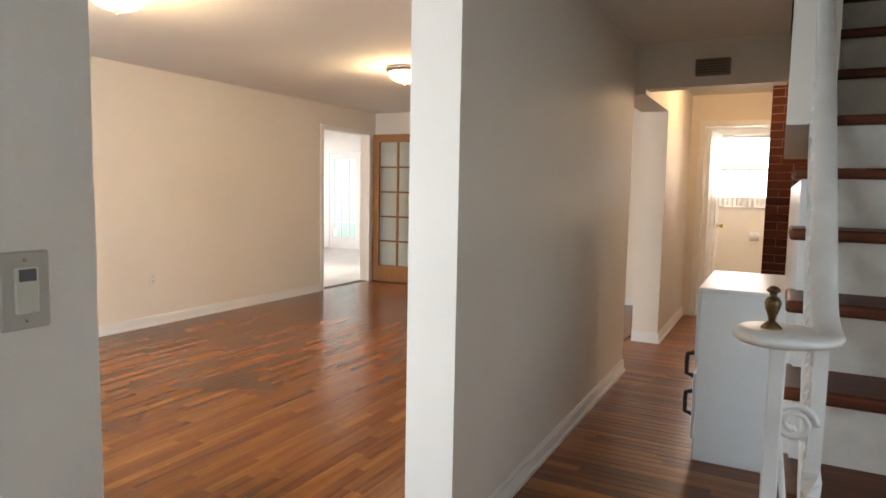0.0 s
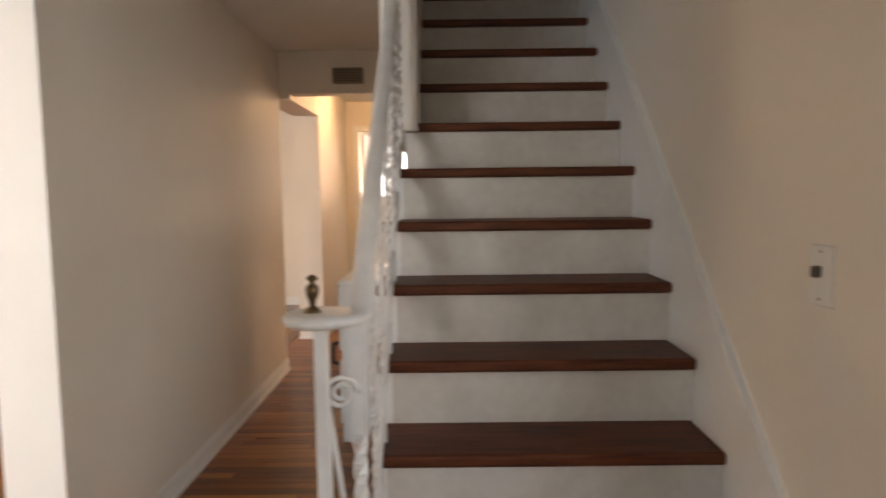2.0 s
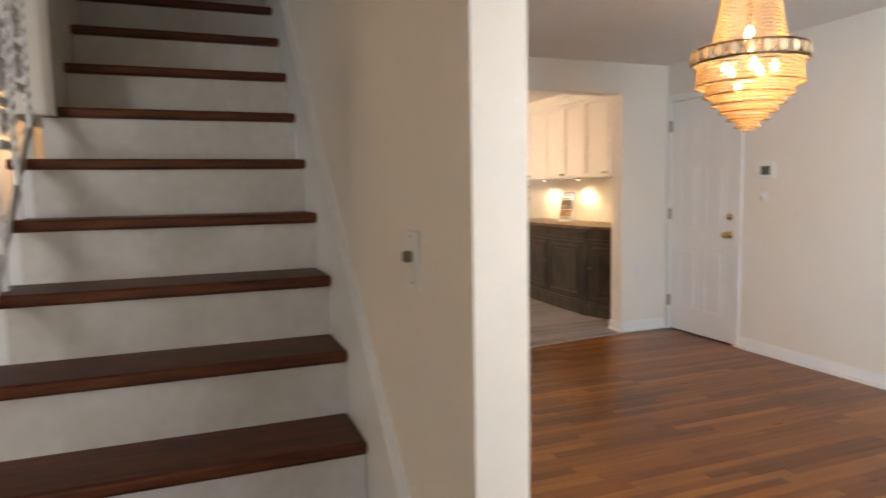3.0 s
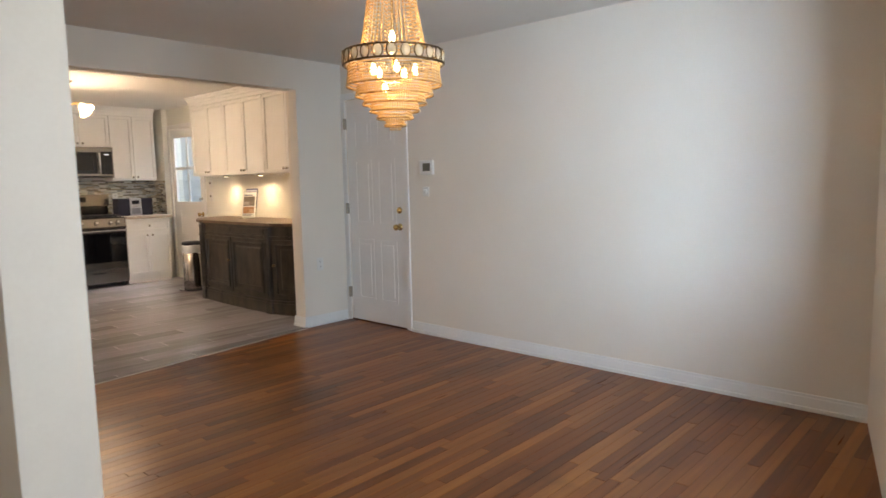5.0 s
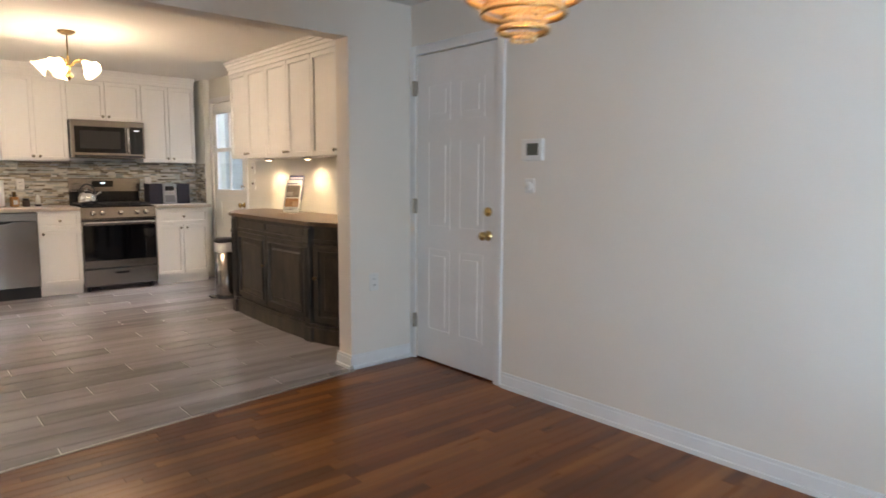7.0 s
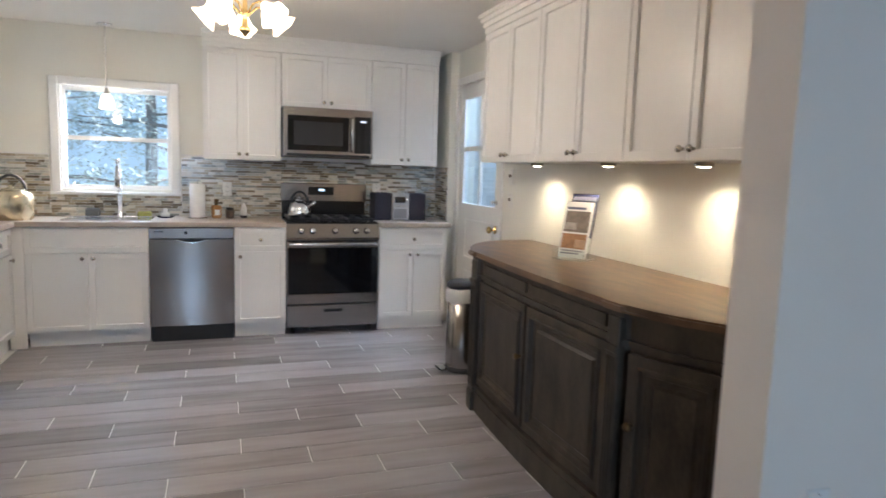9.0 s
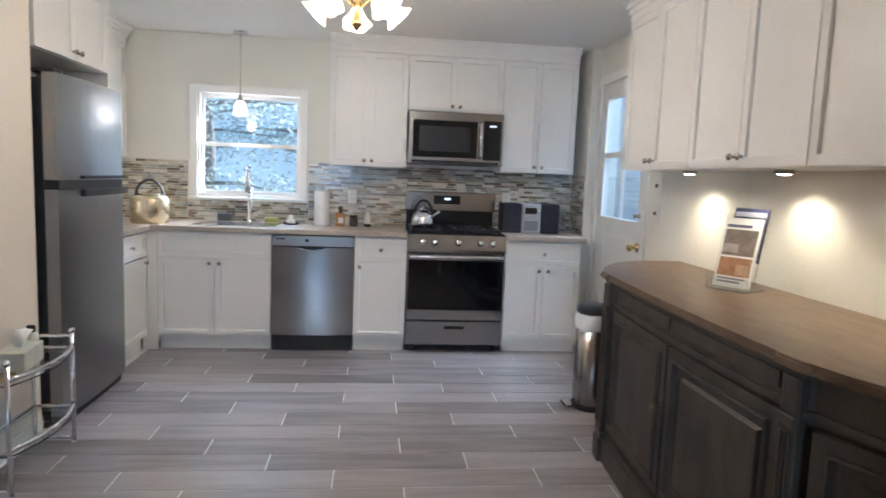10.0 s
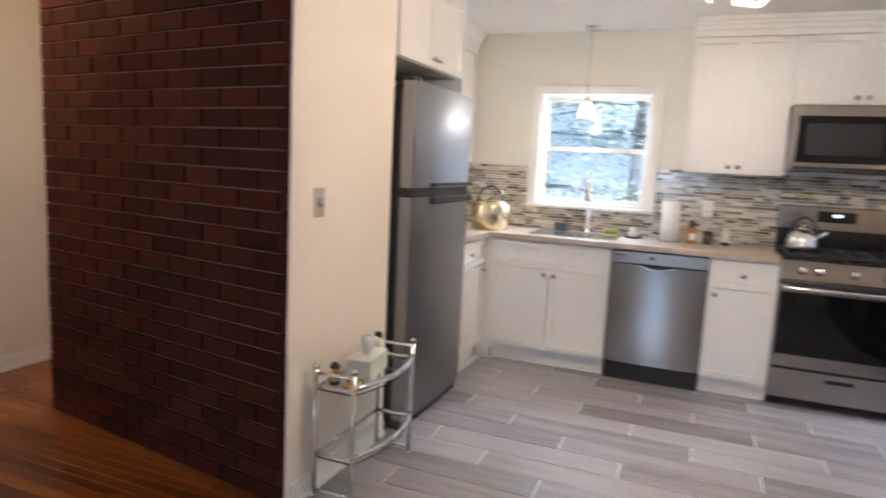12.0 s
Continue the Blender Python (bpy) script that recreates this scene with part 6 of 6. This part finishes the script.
strip_floor(floor_living, LX - 0.02, HXL, -1.8, LY, "y", 0.057, (0.30, 1.0), OAKY, 0.0007, "floor_strip", (-4.2, HXL, 1.0, 5.0), 3)


def tile_floor(parent, x0, x1, y0, y1, width, length, gap, first, top):
    """Plank tiles in third-offset rows; those that the askew edge crosses are cut along it."""
    dx, dy = TB[0] - TA[0], TB[1] - TA[1]
    cut = Vector((-dy, dx, 0)).normalized()
    whole = {}
    for r in range(int(math.ceil((y1 - y0) / width))):
        v, w = y0 + r * width, min(width, y1 - y0 - r * width)
        if w < 0.02:
            continue
        u = x0 - length * ((first + r / 3) % 1.0)
        while u < x1:
            a, b = max(u, x0), min(u + length, x1)
            u += length
            if b - a < 0.03:
                continue
            limit = max(TA[1] + (a - TA[0]) * dy / dx, TA[1] + (min(b, JX) - TA[0]) * dy / dx, DYB + 0.001 if b > JX + 0.05 else 0)
            if v + w < min(TA[1] + (a - TA[0]) * dy / dx, limit):
                continue
            key = (round(b - a, 3), round(w, 3))
            if v > limit and key in whole:
                me = whole[key]
            else:
                bm = bmesh.new()
                lx, ly, e = b - a - gap, w - gap, 0.0014
                q = [bm.verts.new(p) for p in ((0, 0, -0.0025), (lx, 0, -0.0025), (lx, ly, -0.0025), (0, ly, -0.0025), (e, e, 0), (lx - e, e, 0), (lx - e, ly - e, 0), (e, ly - e, 0))]
                for f in ((4, 5, 6, 7), (0, 1, 5, 4), (1, 2, 6, 5), (2, 3, 7, 6), (3, 0, 4, 7)):
                    bm.faces.new([q[i] for i in f])
                if v <= limit:
                    every = list(bm.verts) + list(bm.edges) + list(bm.faces)
                    bmesh.ops.bisect_plane(bm, geom=every, plane_co=Vector((TA[0] - a, TA[1] - v, 0)), plane_no=cut, clear_inner=True)
                    if b > JX:
                        every = list(bm.verts) + list(bm.edges) + list(bm.faces)
                        bmesh.ops.bisect_plane(bm, geom=every, plane_co=Vector((JX - a, 0, 0)), plane_no=Vector((1, 0, 0)), clear_outer=v + w < DYB)
                    if not bm.faces:
                        bm.free()
                        continue
                me = mesh_of("floor_tile", bm, TILE)
                if v > limit:
                    whole[key] = me
            ob = new("floor_tile", me)
            ob.parent = parent
            ob.location = (a, v, top)


tile_floor(floor_kitchen, KL, KX, TY - 0.128 - 2 * 0.174, KYB, 0.174, 0.920, 0.0045, 0.409 - 2 / 3, 0.0032)

# brick chimney breast
BL, BR = -0.05, 1.612
chimney = solid("brick_wall", bx(BL, 0.008, 0, BR - 0.045, 0.19, CZ), MORTAR, "dark red brick chimney wall with thin pale mortar joints", "brick wall", "structure")
chimney.matrix_basis = pose(-0.108, 6.278, 0, 0, 0, -8.8)      # the face stands slightly askew
solid("wall_chimney_back", bx(-0.075, 6.49, 0, KL - 0.151, 6.70, CZ), WALL, "plain wall behind the chimney", "wall", "structure")
bm = bmesh.new()
box(bm, 0, 0, 0, 1, 0.012, 1)
bmesh.ops.bevel(bm, geom=[e for e in bm.edges if e.verts[0].co.y < 0.001 and e.verts[1].co.y < 0.001], offset=0.02, segments=1, affect="EDGES")
brick_me = mesh_of("brick", bm, BRICK)
rnd = random.Random(9)
bh, bl, j = 0.0775, 0.215, 0.0065
for r in range(31):
    z = 0.003 + r * bh
    u = BL - (bl / 2 if r % 2 else 0)
    while u < BR - 0.02:
        a, b = max(u, BL), min(u + bl - 0.0025, BR - 0.002)
        u += bl
        if b - a < 0.03:
            continue
        o = new("brick", brick_me)
        o.parent = chimney
        o.matrix_basis = Matrix.Translation((a, -0.002 + rnd.uniform(-0.0015, 0.0015), z)) @ Matrix.Diagonal((b - a, 1, bh - j, 1))

# mosaic backsplash: thin staggered tiles, too many to pick apart
def mosaic(name, runs, label):
    """Each run: axis, fixed coordinate, way out, u0, u1, z0, z1."""
    root = thing(name, label, "backsplash", kind="structure")
    rnd = random.Random(17)
    for ax, fix, out, u0, u1, z0, z1 in runs:
        c0, c1 = sorted((fix, fix + out * 0.006))
        b = (u0, c0, z0, u1, c1, z1) if ax == "x" else (c0, u0, z0, c1, u1, z1)
        part("grout", bx(*b), GROUT, root)
        vs, fs = [], []
        h = 0.0205
        for r in range(int((z1 - z0) / h)):
            z = z0 + r * h + 0.001
            u = u0 - rnd.uniform(0, 0.08)
            while u < u1:
                ln = rnd.choice((0.05, 0.075, 0.10, 0.125))
                a, e = max(u, u0), min(u + ln, u1)
                u += ln
                if e - a < 0.008:
                    continue
                k = len(vs)
                f0, f1 = fix + out * 0.006, fix + out * 0.009
                for f_, s in ((f0, 0.0), (f1, 0.0012)):
                    for uu, zz in ((a + s, z + s), (e - 0.002 - s, z + s), (e - 0.002 - s, z + h - 0.002 - s), (a + s, z + h - 0.002 - s)):
                        vs.append((uu, f_, zz) if ax == "x" else (f_, uu, zz))
                fs += [[k + i for i in f] for f in ((4, 5, 6, 7), (0, 1, 5, 4), (1, 2, 6, 5), (2, 3, 7, 6), (3, 0, 4, 7))]
        me = bpy.data.meshes.new("mosaic_tiles")
        me.from_pydata(vs, [], fs)
        me.materials.append(MOSAIC)
        ob = new("mosaic_tiles", me)
        ob.parent = root
        ob["kind"] = "stuff"
    return root


mosaic("backsplash", [("x", KYB, -1, 0.80, 1.625, 0.918, UZ), ("x", KYB, -1, 1.625, 2.575, 0.918, 1.083), ("x", KYB, -1, 2.575, 4.789, 0.918, UZ + 0.03), ("y", 4.79, -1, 8.58, 8.92, 0.918, UZ - 0.005), ("y", 0.80, 1, 7.72, 8.92, 0.918, UZ)], "mosaic backsplash of brown, beige and grey glass tiles")
